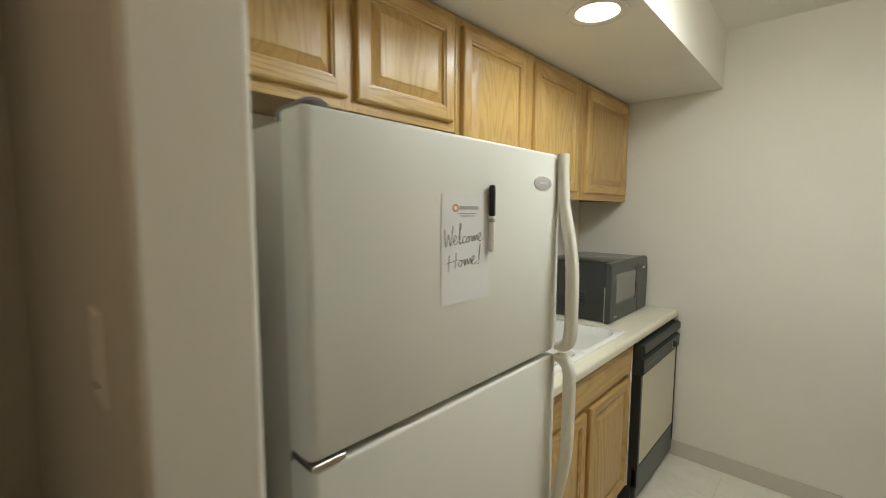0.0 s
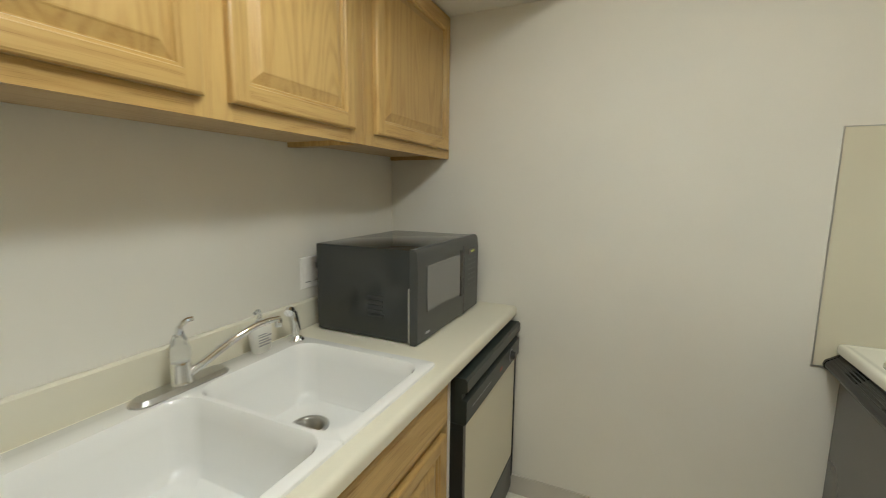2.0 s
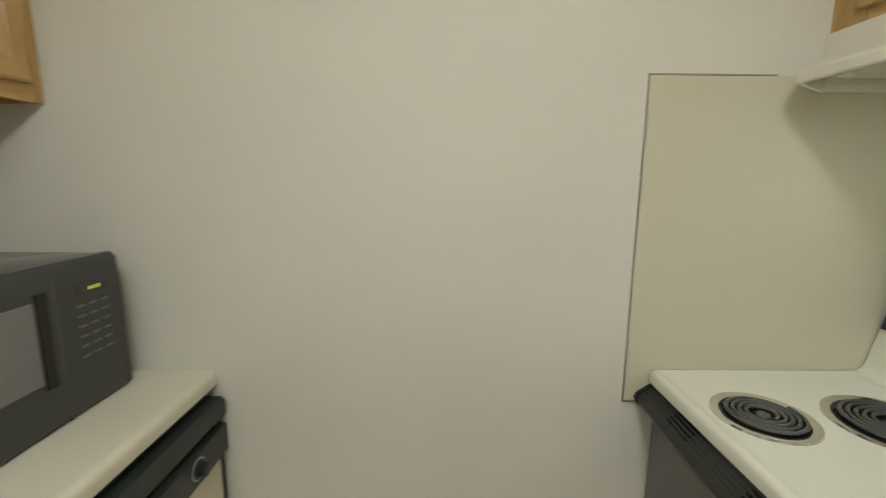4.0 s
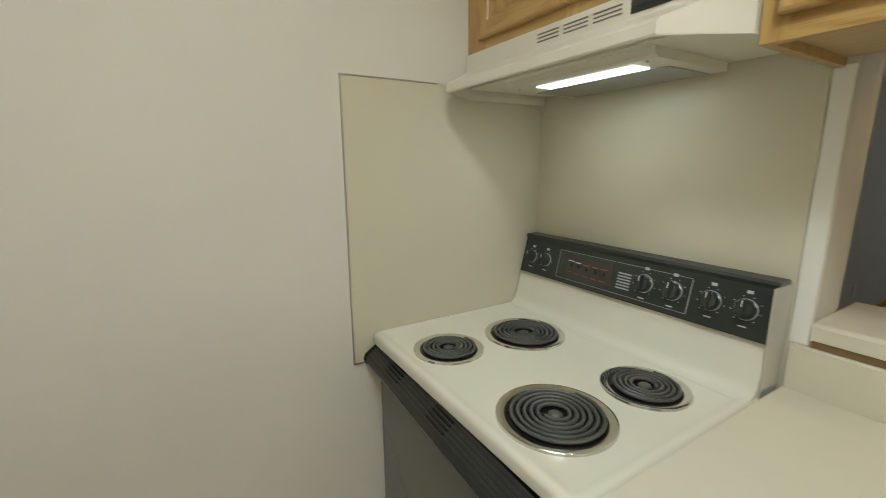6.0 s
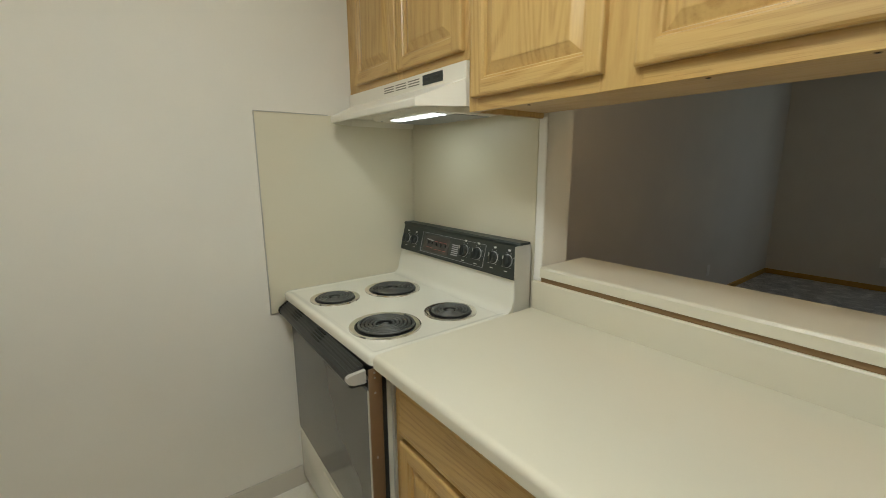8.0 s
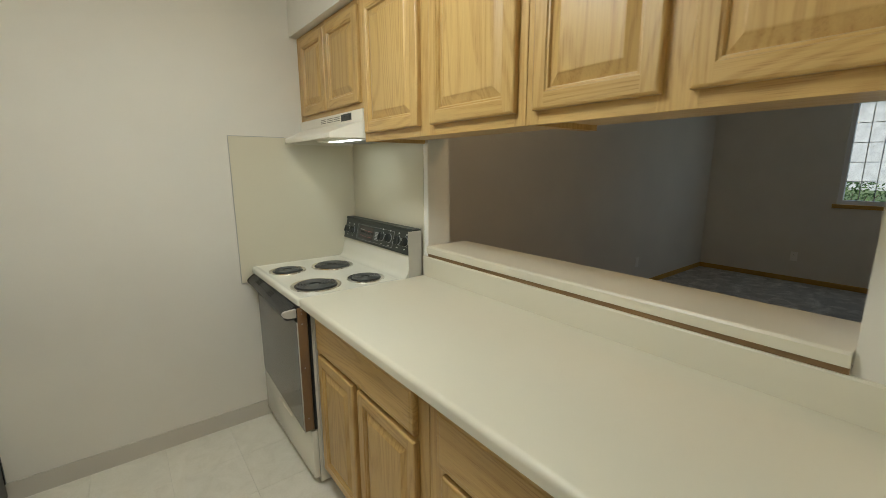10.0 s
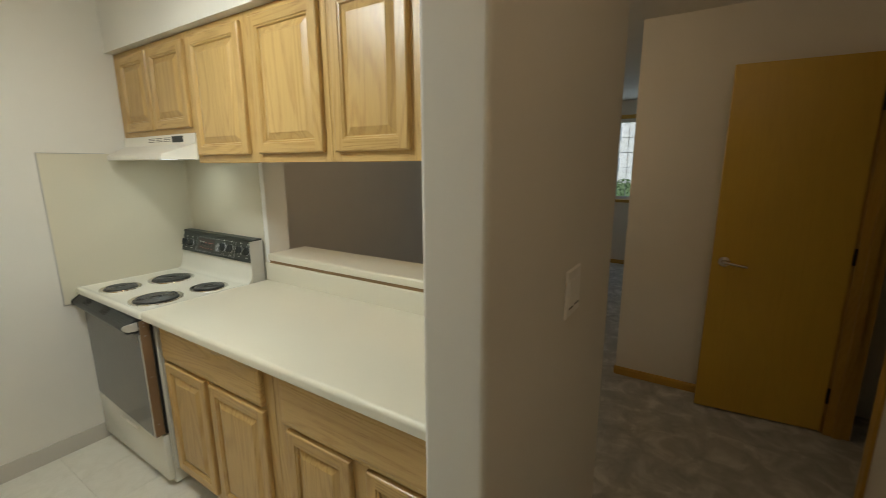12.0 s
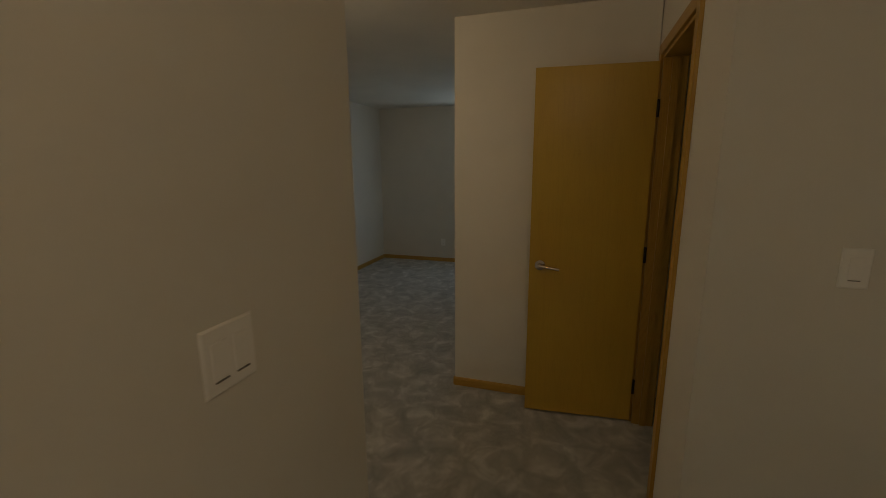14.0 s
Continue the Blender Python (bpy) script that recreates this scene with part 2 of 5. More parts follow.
def _carpet():
    m, nt, b = _mat("grey_carpet")
    v = _coords(nt)
    nap = _noise(nt, v, 7.0, 5, 0.62, 0.6)
    tuft = _noise(nt, v, 330, 2)
    c = _ramp(nt, nap, [(0.30, (0.34, 0.345, 0.325)), (0.50, (0.48, 0.48, 0.45)), (0.68, (0.74, 0.735, 0.69))])
    c = _mix(nt, 0.5, c, _ramp(nt, tuft, [(0.3, (0.45, 0.45, 0.45)), (0.7, (1.25, 1.25, 1.25))]), "MULTIPLY")
    nt.links.new(c, b.inputs["Base Color"])
    b.inputs["Roughness"].default_value = 1.0
    b.inputs["Specular IOR Level"].default_value = 0.1
    b.inputs["Sheen Weight"].default_value = 0.3
    mixh = _mix(nt, 0.4, tuft, nap)
    _bump(nt, b, mixh, 0.9, 0.008)
    return m


CARPET = _carpet()


def _vinyl():
    m, nt, b = _mat("vinyl_tile")
    v = _coords(nt, (1, 1, 1), 11.0)
    cloud, fleck = _noise(nt, v, 9.0, 6, 0.65, 1.2), _noise(nt, v, 120, 3)
    c = _ramp(nt, cloud, [(0.3, (0.75, 0.71, 0.59)), (0.5, (0.81, 0.77, 0.655)), (0.7, (0.85, 0.81, 0.70))])
    c = _mix(nt, 0.12, c, _ramp(nt, fleck, [(0.35, (0.5, 0.47, 0.40)), (0.6, (0.76, 0.74, 0.68))]))
    info = nt.nodes.new("ShaderNodeObjectInfo")
    c = _mix(nt, 0.5, c, _ramp(nt, info.outputs["Random"], [(0, (0.93, 0.93, 0.92)), (1, (1.03, 1.03, 1.03))]), "MULTIPLY")
    nt.links.new(c, b.inputs["Base Color"])
    b.inputs["Roughness"].default_value = 0.42
    _bump(nt, b, cloud, 0.08, 0.002)
    return m


VINYL = _vinyl()

# ---- building helpers ----


def thing(name, place, label, category, group="", kind=""):
    ob = new(name)
    ob.empty_display_size = 0.1
    ob.location = place
    return tagged(ob, label, category, group, kind)


def _base(ob):
    p = Vector((0, 0, 0))
    while ob is not None:
        p += ob.location
        ob = ob.parent
    return p


def part(name, bm, mats, parent=None, label="", smooth=False):
    """Links a bmesh, made in world metres, as one mesh object under its thing."""
    me = bpy.data.meshes.new(name)
    if parent is not None:
        bmesh.ops.translate(bm, verts=bm.verts, vec=-_base(parent))
    bmesh.ops.recalc_face_normals(bm, faces=bm.faces)
    if smooth:
        for f in bm.faces:
            f.smooth = True
        for e in bm.edges:
            if len(e.link_faces) == 2 and e.calc_face_angle(0) > 0.7:
                e.smooth = False
    bm.to_mesh(me)
    bm.free()
    for m in mats if isinstance(mats, (list, tuple)) else (mats,):
        me.materials.append(m)
    ob = new(name, me)
    ob.parent = parent
    return tagged(ob, label)


def struct(name, bm, mats, label="", smooth=False):
    return tagged(part(name, bm, mats, None, label, smooth), kind="structure")


def add_box(bm, lo, hi, bevel=0.0, seg=2):
    lo, hi = Vector(lo), Vector(hi)
    made = bmesh.ops.create_cube(bm, size=1.0)["verts"]
    for v in made:
        v.co = Vector([(lo[i] + hi[i]) / 2 + v.co[i] * (hi[i] - lo[i]) for i in range(3)])
    if bevel:
        edges = list({e for v in made for e in v.link_edges})
        bmesh.ops.bevel(bm, geom=edges, offset=bevel, segments=seg, affect="EDGES", profile=0.5)
    return bm


def box(lo, hi, bevel=0.0, seg=2):
    return add_box(bmesh.new(), lo, hi, bevel, seg)


def boxes(*spans, bevel=0.0):
    bm = bmesh.new()
    for lo, hi in spans:
        add_box(bm, lo, hi, bevel)
    return bm


def loft(loops, closed=True, cap0=True, cap1=True, bm=None):
    bm = bm or bmesh.new()
    rows = [[bm.verts.new(p) for p in loop] for loop in loops]
    n = len(rows[0])
    for a, b in zip(rows, rows[1:]):
        for i in range(n if closed else n - 1):
            j = (i + 1) % n
            bm.faces.new((a[i], a[j], b[j], b[i]))
    if cap0 and closed:
        bm.faces.new(list(reversed(rows[0])))
    if cap1 and closed:
        bm.faces.new(rows[-1])
    return bm


def extrude_y(profile, y0, y1):
    """A solid with an (x, z) outline from y0 to y1."""
    return loft([[(x, y, z) for x, z in profile] for y in (y0, y1)])


def tube(points, radius, sides=10, bm=None, caps=True):
    pts = [Vector(p) for p in points]
    rad = radius if isinstance(radius, (list, tuple)) else [radius] * len(pts)
    loops, up = [], None
    for i, p in enumerate(pts):
        t = (pts[min(i + 1, len(pts) - 1)] - pts[max(i - 1, 0)]).normalized()
        if up is None:
            up = Vector((0, 0, 1)) if abs(t.z) < 0.9 else Vector((1, 0, 0))
        side = t.cross(up).normalized()
        up = side.cross(t).normalized()
        loops.append([p + rad[i] * (math.cos(a) * side + math.sin(a) * up) for a in [2 * math.pi * k / sides for k in range(sides)]])
    return loft(loops, True, caps, caps, bm)


def lathe(profile, centre, n=28, axis=(0, 0, 1), bm=None, ends=(True, True)):
    """Turns (radius, height) pairs about an axis."""
    q = Vector((0, 0, 1)).rotation_difference(Vector(axis))
    c = Vector(centre)
    loops = [[c + q @ Vector((r * math.cos(a), r * math.sin(a), h)) for a in [2 * math.pi * k / n for k in range(n)]] for r, h in profile]
    return loft(loops, True, ends[0], ends[1], bm)


def ring(cx, cy, hx, hy, r, z, n=6):
    """Points of a rectangle with rounded corners, seen from above."""
    out = []
    for sx, sy, a0 in ((1, 1, 0), (-1, 1, 90), (-1, -1, 180), (1, -1, 270)):
        for k in range(n + 1):
            a = radians(a0 + 90 * k / n)
            out.append((cx + sx * (hx - r) + r * math.cos(a), cy + sy * (hy - r) + r * math.sin(a), z))
    return out


def smooth_path(points, steps=8):
    """A soft curve through points."""
    p = [Vector(q) for q in points]
    p = [2 * p[0] - p[1]] + p + [2 * p[-1] - p[-2]]
    out = []
    for a, b, c, d in zip(p, p[1:], p[2:], p[3:]):
        for k in range(steps):
            t = k / steps
            out.append(0.5 * (2 * b + (c - a) * t + (2 * a - 5 * b + 4 * c - d) * t * t + (3 * b - a - 3 * c + d) * t ** 3))
    return out + [p[-2]]


# ---- the structure ----
XL, XR, YN, ZC = -1.15, 1.215, 2.685, 2.44
XE = 6.70
H = ZC

bm = boxes(((XL - 0.12, 0.136, 0), (XL, YN, H)))
struct("wall_west", bm, PAINT, "off-white painted kitchen wall")
# the end wall runs on into the living room
struct("wall_north", box((XL - 0.12, YN, 0), (XE + 0.12, YN + 0.12, H)), PAINT, "off-white painted end wall")
struct("wall_fridge_side", box((-2.6, 0.02, 0), (-0.33, 0.136, H), 0.009, 3), PAINT, "painted wall end beside the refrigerator")
struct("wall_hall_north", box((0.355, 0.118, 0), (1.255, 0.236, H), 0.009, 3), PAINT, "painted wall end between kitchen and hall")
# wall with the pass-through
PY0, PY1, PZ0, PZ1 = 0.36, 1.888, 1.03, 1.598
bm = boxes(((XR, 0.236, 0), (XR + 0.13, YN, PZ0)), ((XR, 0.236, PZ1), (XR + 0.13, YN, H)),
           ((XR, PY1, PZ0), (XR + 0.13, YN, PZ1)), ((XR, 0.236, PZ0), (XR + 0.13, PY0, PZ1)))
struct("wall_pass_through", bm, PAINT, "painted wall with a pass-through opening above the counter")
# living room
WY0, WY1, WZ0, WZ1 = 0.42, 1.315, 1.00, 2.18
bm = boxes(((XE, 0.24, 0), (XE + 0.12, WY0, H)), ((XE, WY1, 0), (XE + 0.12, YN, H)),
           ((XE, WY0, 0), (XE + 0.12, WY1, WZ0)), ((XE, WY0, WZ1), (XE + 0.12, WY1, H)))
struct("wall_east", bm, PAINT, "far living room wall with a window")
struct("wall_living_south", box((3.085, 0.24, 0), (XE, 0.346, H)), PAINT, "painted living room wall")
struct("wall_hall_east", box((2.965, -0.81, 0), (3.085, 0.346, H), 0.004), PAINT, "painted hall wall behind the open door")
DX0, DX1, DZ = 2.145, 2.845, 2.105
YD = -0.815
bm = boxes(((1.72, YD - 0.115, 0), (DX0, YD, H)), ((DX1, YD - 0.115, 0), (3.18, YD, H)), ((DX0, YD - 0.115, DZ), (DX1, YD, H)))
struct("wall_hall_south", bm, PAINT, "painted hall wall around a doorway")
struct("wall_entry_east", box((1.72, -2.6, 0), (1.84, YD - 0.115, H)), PAINT, "painted entry wall with a light switch")
struct("wall_entry_south", box((-2.6, -2.72, 0), (3.3, -2.6, H)), PAINT)
struct("wall_entry_west", box((-2.72, -2.72, 0), (-2.6, 0.136, H)), PAINT)
struct("wall_closet_east", box((3.18, -2.6, 0), (3.30, YD, H)), PAINT)

KY = 0.12
struct("floor", box((XL - 0.12, KY, -0.06), (XR + 0.13, YN + 0.12, -0.004)), JOINT, "pale vinyl tile kitchen floor")
bm = boxes(((-2.72, -2.72, -0.06), (3.30, KY, 0.0)), ((XR + 0.13, KY, -0.06), (XE + 0.12, YN + 0.12, 0.0)), ((3.18, -0.9, -0.059), (3.30, KY, -0.001)))
struct("floor_carpet", bm, CARPET, "grey mottled carpet in hall and living room")
struct("ceiling", box((-2.72, -2.72, H), (XE + 0.12, YN + 0.12, H + 0.1)), CEIL, "off-white textured ceiling")
# soffits, the left one with a hole for the can light
CX, CY, CR = -0.496, 1.365, 0.078
SZ = 2.14
bm = bmesh.new()
n = 32
outer = ring((XL - 0.355) / 2, (0.136 + YN) / 2, (-0.355 - XL) / 2, (YN - 0.136) / 2, 0.0005, SZ, 7)
vo = [bm.verts.new(p) for p in outer]
vi = [bm.verts.new((CX + CR * math.cos(2 * math.pi * k / n), CY + CR * math.sin(2 * math.pi * k / n), SZ)) for k in range(n)]
eo = [bm.edges.new((vo[i], vo[(i + 1) % len(vo)])) for i in range(len(vo))]
ei = [bm.edges.new((vi[i], vi[(i + 1) % n])) for i in range(n)]
bmesh.ops.triangle_fill(bm, edges=eo + ei, use_beauty=True)
vt = [bm.verts.new((v.co.x, v.co.y, H)) for v in vo]
for i in range(len(vo)):
    j = (i + 1) % len(vo)
    bm.faces.new((vo[i], vo[j], vt[j], vt[i]))
struct("soffit_left", bm, PAINT, "painted dropped soffit over the sink run")
struct("soffit_right", box((0.868, 0.236, 2.136), (XR, YN, H)), PAINT, "painted soffit over the wall cabinets")

# baseboards
struct("baseboard_kitchen", extrude_y([(-0.53, 0.0), (0.63, 0.0), (0.63, 0.092), (-0.53, 0.092)], YN - 0.008, YN), VINYLBASE, "cream vinyl baseboard")


def baseboard(name, a, b, out, mat):
    """Wooden skirting from a to b on the floor; out points into the room."""
    a, b, o = Vector((*a, 0)), Vector((*b, 0)), Vector((*out, 0))
    prof = [(0, 0), (0.011, 0), (0.011, 0.045), (0.007, 0.057), (0.0, 0.06)]
    bm = loft([[p + o * d + Vector((0, 0, z)) for d, z in prof] for p in (a, b)])
    struct(name, bm, mat, "golden oak baseboard")


baseboard("baseboard_hall_east", (2.965, -0.81), (2.965, 0.346), (-1, 0), TRIM_Y)
baseboard("baseboard_living_south", (2.965, 0.346), (XE, 0.346), (0, 1), TRIM_X)
baseboard("baseboard_living_north", (XR + 0.13, YN), (XE, YN), (0, -1), TRIM_X)
baseboard("baseboard_living_east", (XE, 0.36), (XE, YN), (-1, 0), TRIM_Y)
baseboard("baseboard_hall_south", (1.72, YD), (DX0 - 0.06, YD), (0, 1), TRIM_X)
baseboard("baseboard_entry_east", (1.72, -2.6), (1.72, YD), (-1, 0), TRIM_Y)

# ledge of the pass-through
ledge = thing("pass_through_ledge", (1.32, 1.1, 1.02), "almond laminate ledge across the pass-through opening", "ledge")
LY0, LY1 = PY0 + 0.002, 1.884
prof = [(1.198, 1.032), (1.198, 1.060), (1.202, 1.066), (1.208, 1.068), (1.446, 1.068), (1.450, 1.064), (1.450, 1.032)]
part("top", extrude_y(prof, LY0, LY1), LAMINATE, ledge)
part("support_strip", box((1.206, LY0, 1.0145), (1.36, LY1, 1.0318)), WOODSTRIP, ledge, "raw brown wood strip under the ledge")
# jamb trim beside the splash panel
struct("trim_pass_through", box((XR - 0.004, PY1 + 0.002, 1.014), (XR, PY1 + 0.034, 1.56), 0.0015), PLATE, "white edge trim strip")

# ---- cabinets ----


def door_front(name, parent, face, y0, y1, z0, z1, t=0.019, rail=0.040, raised=True):
    """A raised-panel oak front. face: (x of its back, +1 or -1 towards which it looks)."""
    xb, s = face

    def P(u, v, w):
        return (xb + s * w, y0 + u, z0 + v)

    W, Hh = y1 - y0, z1 - z0
    bm = bmesh.new()

    def quad(*pts, level=False):
        f = bm.faces.new([bm.verts.new(P(*p)) for p in pts])
        f.material_index = 1 if level else 0

    def band(i0, w0, i1, w1):
        quad((i0, i0, w0), (W - i0, i0, w0), (W - i1, i1, w1), (i1, i1, w1), level=True)
        quad((i0, Hh - i0, w0), (W - i0, Hh - i0, w0), (W - i1, Hh - i1, w1), (i1, Hh - i1, w1), level=True)
        quad((i0, i0, w0), (i0, Hh - i0, w0), (i1, Hh - i1, w1), (i1, i1, w1))
        quad((W - i0, i0, w0), (W - i0, Hh - i0, w0), (W - i1, Hh - i1, w1), (W - i1, i1, w1))

    c = 0.006
    quad((0, 0, 0), (W, 0, 0), (W, Hh, 0), (0, Hh, 0))
    band(0, 0, 0, t - c)
    band(0, t - c, c * 0.35, t - c * 0.35)
    band(c * 0.35, t - c * 0.35, c, t)
    if raised:
        r = rail
        quad((c, c, t), (r, c, t), (r, Hh - c, t), (c, Hh - c, t))
        quad((W - r, c, t), (W - c, c, t), (W - c, Hh - c, t), (W - r, Hh - c, t))
        quad((r, c, t), (W - r, c, t), (W - r, r, t), (r, r, t), level=True)
        quad((r, Hh - r, t), (W - r, Hh - r, t), (W - r, Hh - c, t), (r, Hh - c, t), level=True)
        band(r, t, r + 0.003, t - 0.004)
        band(r + 0.003, t - 0.004, r + 0.008, t - 0.0045)
        band(r + 0.008, t - 0.0045, r + 0.011, t - 0.0115)
        ob = part(name, bm, (OAK_V, OAK_H), parent)
        bm = bmesh.new()
        g = r + 0.0112
        loops = []
        for i, w in ((g, t - 0.0118), (g + 0.002, t - 0.0118), (g + 0.024, t - 0.0032), (g + 0.027, t - 0.0014), (g + 0.030, t - 0.0008)):
            loops.append([P(i, i, w), P(W - i, i, w), P(W - i, Hh - i, w), P(i, Hh - i, w)])
        loft(loops, True, False, True, bm)
        part("panel", bm, OAK_V, ob)
    else:
        # a routed border round a plain face
        e = 0.016
        band(c, t, e, t)
        band(e, t, e + 0.004, t + 0.0015)
        f = bm.faces.new([bm.verts.new(P(*p)) for p in ((e + 0.004, e + 0.004, t + 0.0015), (W - e - 0.004, e + 0.004, t + 0.0015), (W - e - 0.004, Hh - e - 0.004, t + 0.0015), (e + 0.004, Hh - e - 0.004, t + 0.0015))])
        f.material_index = 1
        ob = part(name, bm, (OAK_H, OAK_H), parent)
    return ob


def wall_cabinet(xw, xf, y0, y1, z0, z1, doors, label, group):
    """A hung cabinet from the wall xw to the face frame at xf; doors as (y0, y1, z0, z1)."""
    s = 1 if xf > xw else -1
    th = thing("wall_cabinet", ((xw + xf) / 2, (y0 + y1) / 2, z0), label, "cabinet", group)
    a, b = sorted((xw + s * 0.002, xf - s * 0.018))
    e = 0.0003
    for lo, hi in (((a, y0 + e, z0), (b, y0 + 0.016, z1)), ((a, y1 - 0.016, z0), (b, y1 - e, z1))):
        part("side_panel", box(lo, hi), OAK_V, th)
    part("bottom_panel", box((a, y0 + 0.016, z0 + 0.016), (b, y1 - 0.016, z0 + 0.028)), OAK_IN, th, "pale wood underside")
    part("top_panel", box((a, y0 + 0.016, z1 - 0.012), (b, y1 - 0.016, z1)), OAK_IN, th)
    a, b = sorted((xf - s * 0.0178, xf))
    ys = [y0 + e] + [(d0[1] + d1[0]) / 2 for d0, d1 in zip(doors, doors[1:])] + [y1 - e]
    lows = [ys[0]] + [d[1] - 0.012 for d in doors]
    highs = [d[0] + 0.012 for d in doors] + [ys[-1]]
    for lo, hi in zip(lows, highs):
        part("stile", box((a, lo, z0), (b, hi, z1), 0.0006, 1), OAK_V, th)
    for z, h in ((z0, doors[0][2] - z0 + 0.012), (z1 - 0.040, 0.040)):
        for p, q in zip(highs, lows[1:]):
            part("rail", box((a + 0.0002, p, z), (b - 0.0002, q, z + h)), OAK_H, th)
    for d in doors:
        door_front("door", th, (xf + s * 0.0006, s), *d)
    return th


def base_cabinet(xw, xf, y0, y1, fronts, doors, label, group, z1=0.872):
    s = 1 if xf > xw else -1
    th = thing("base_cabinet", ((xw + xf) / 2, (y0 + y1) / 2, 0), label, "cabinet", group)
    e = 0.0003
    a, b = sorted((xw + s * 0.002, xf - s * 0.018))
    for lo, hi in (((a, y0 + e, 0.10), (b, y0 + 0.016, z1)), ((a, y1 - 0.016, 0.10), (b, y1 - e, z1))):
        part("side_panel", box(lo, hi), OAK_V, th)
    part("bottom_panel", box((a, y0 + 0.016, 0.10), (b, y1 - 0.016, 0.116)), OAK_IN, th)
    a, b = sorted((xf - s * 0.09, xf - s * 0.075))
    part("toe_kick", box((a, y0 + e, 0.0), (b, y1 - e, 0.10)), WOODSTRIP, th)
    a, b = sorted((xf - s * 0.0178, xf))
    ys = [y0 + e] + [(d0[1] + d1[0]) / 2 for d0, d1 in zip(doors, doors[1:])] + [y1 - e]
    lows = [ys[0]] + [d[1] - 0.012 for d in doors]
    highs = [d[0] + 0.012 for d in doors] + [ys[-1]]
    for lo, hi in zip(lows, highs):
        part("stile", box((a, lo, 0.10), (b, hi, z1), 0.0006, 1), OAK_V, th)
    for z, h in ((0.10, 0.045), (0.630, 0.090), (z1 - 0.040, 0.040)):
        for p, q in zip(highs, lows[1:]):
            part("rail", box((a + 0.0002, p, z), (b - 0.0002, q, z + h)), OAK_H, th)
    for d in fronts:
        door_front("drawer_front", th, (xf + s * 0.0006, s), *d, raised=False)
    for d in doors:
        door_front("door", th, (xf + s * 0.0006, s), *d)
    return th


RG, LG = "oak wall cabinets over the pass-through", "oak wall cabinets over the sink run"
XFR, XFL = 0.909, -0.850
ZR, ZL, ZT = 1.556, 1.535, 2.134
wall_cabinet(XR, XFR, 1.925, YN, 1.697, ZT, [(1.942, 2.282, 1.722, 2.105), (2.294, 2.612, 1.722, 2.105)], "short honey oak wall cabinet over the range hood", RG)
wall_cabinet(XR, XFR, 1.020, 1.923, ZR, ZT, [(1.050, 1.432, 1.590, 2.105), (1.500, 1.897, 1.590, 2.105)], "honey oak two-door wall cabinet above the pass-through", RG)
wall_cabinet(XR, XFR, 0.238, 1.018, ZR, ZT, [(0.262, 0.610, 1.590, 2.105), (0.665, 0.988, 1.590, 2.105)], "honey oak wall cabinet beside the hall wall", RG)
wall_cabinet(XL, XFL, 2.032, YN, ZL, ZT, [(2.083, 2.645, 1.572, 2.105)], "honey oak single-door wall cabinet over the microwave", LG)
wall_cabinet(XL, XFL, 1.050, 2.030, ZL, ZT, [(1.075, 1.488, 1.572, 2.105), (1.550, 1.968, 1.572, 2.105)], "honey oak two-door wall cabinet over the sink", LG)
wall_cabinet(XL, XFL, 0.138, 1.048, 1.745, ZT, [(0.205, 0.603, 1.775, 2.105), (0.633, 1.026, 1.775, 2.105)], "short honey oak wall cabinet over the refrigerator", LG)

cab = bpy.data.objects["wall_cabinet.001"]
for y in (1.12, 1.35, 1.80):
    part("underside_screw", lathe([(0.0045, 0), (0.004, -0.002), (0.001, -0.002)], (1.02, y, ZR + 0.016), 10), BRONZE, cab, "dark screw head")

BR, BL = "oak base cabinets under the right counter", "oak base cabinets under the sink"
base_cabinet(XR, 0.632, 1.085, 1.905, [(1.138, 1.866, 0.694, 0.845)], [(1.134, 1.498, 0.135, 0.674), (1.536, 1.862, 0.135, 0.674)], "honey oak base cabinet beside the range", BR)
base_cabinet(XR, 0.632, 0.238, 1.083, [(0.270, 1.030, 0.670, 0.845)], [(0.290, 0.642, 0.135, 0.650), (0.708, 1.010, 0.135, 0.650)], "honey oak base cabinet under the plain counter", BR)
base_cabinet(XL, -0.555, 1.000, 2.030, [(1.035, 1.985, 0.709, 0.834)], [(1.035, 1.495, 0.135, 0.678), (1.540, 1.980, 0.135, 0.678)], "honey oak sink base cabinet", BL, 0.854)

# ---- counters ----


def nose(xe, xi, s, z=0.914, t=0.040):
    """Outline of a rolled counter edge from the front xe inwards to xi."""
    r = 0.017
    pts = [(xi, z - t), (xe - s * 0.004, z - t), (xe, z - t + 0.004)]
    for k in range(7):
        a = radians(90 * k / 6)
        pts.append((xe - s * r + s * r * math.cos(a), z - r + r * math.sin(a)))
    return pts + [(xi, z)]


ctr = thing("countertop", (0.9, 1.08, 0.874), "cream almond laminate countertop with rolled front edge", "countertop")
part("top", extrude_y(nose(0.573, XR - 0.002, -1), 0.238, 1.9175), LAMINATE, ctr, smooth=True)
part("backsplash", extrude_y([(XR - 0.016, 0.9142), (XR - 0.002, 0.9142), (XR - 0.002, 1.0135), (XR - 0.012, 1.0135), (XR - 0.016, 1.009)], 0.238, 1.915), LAMINATE, ctr)

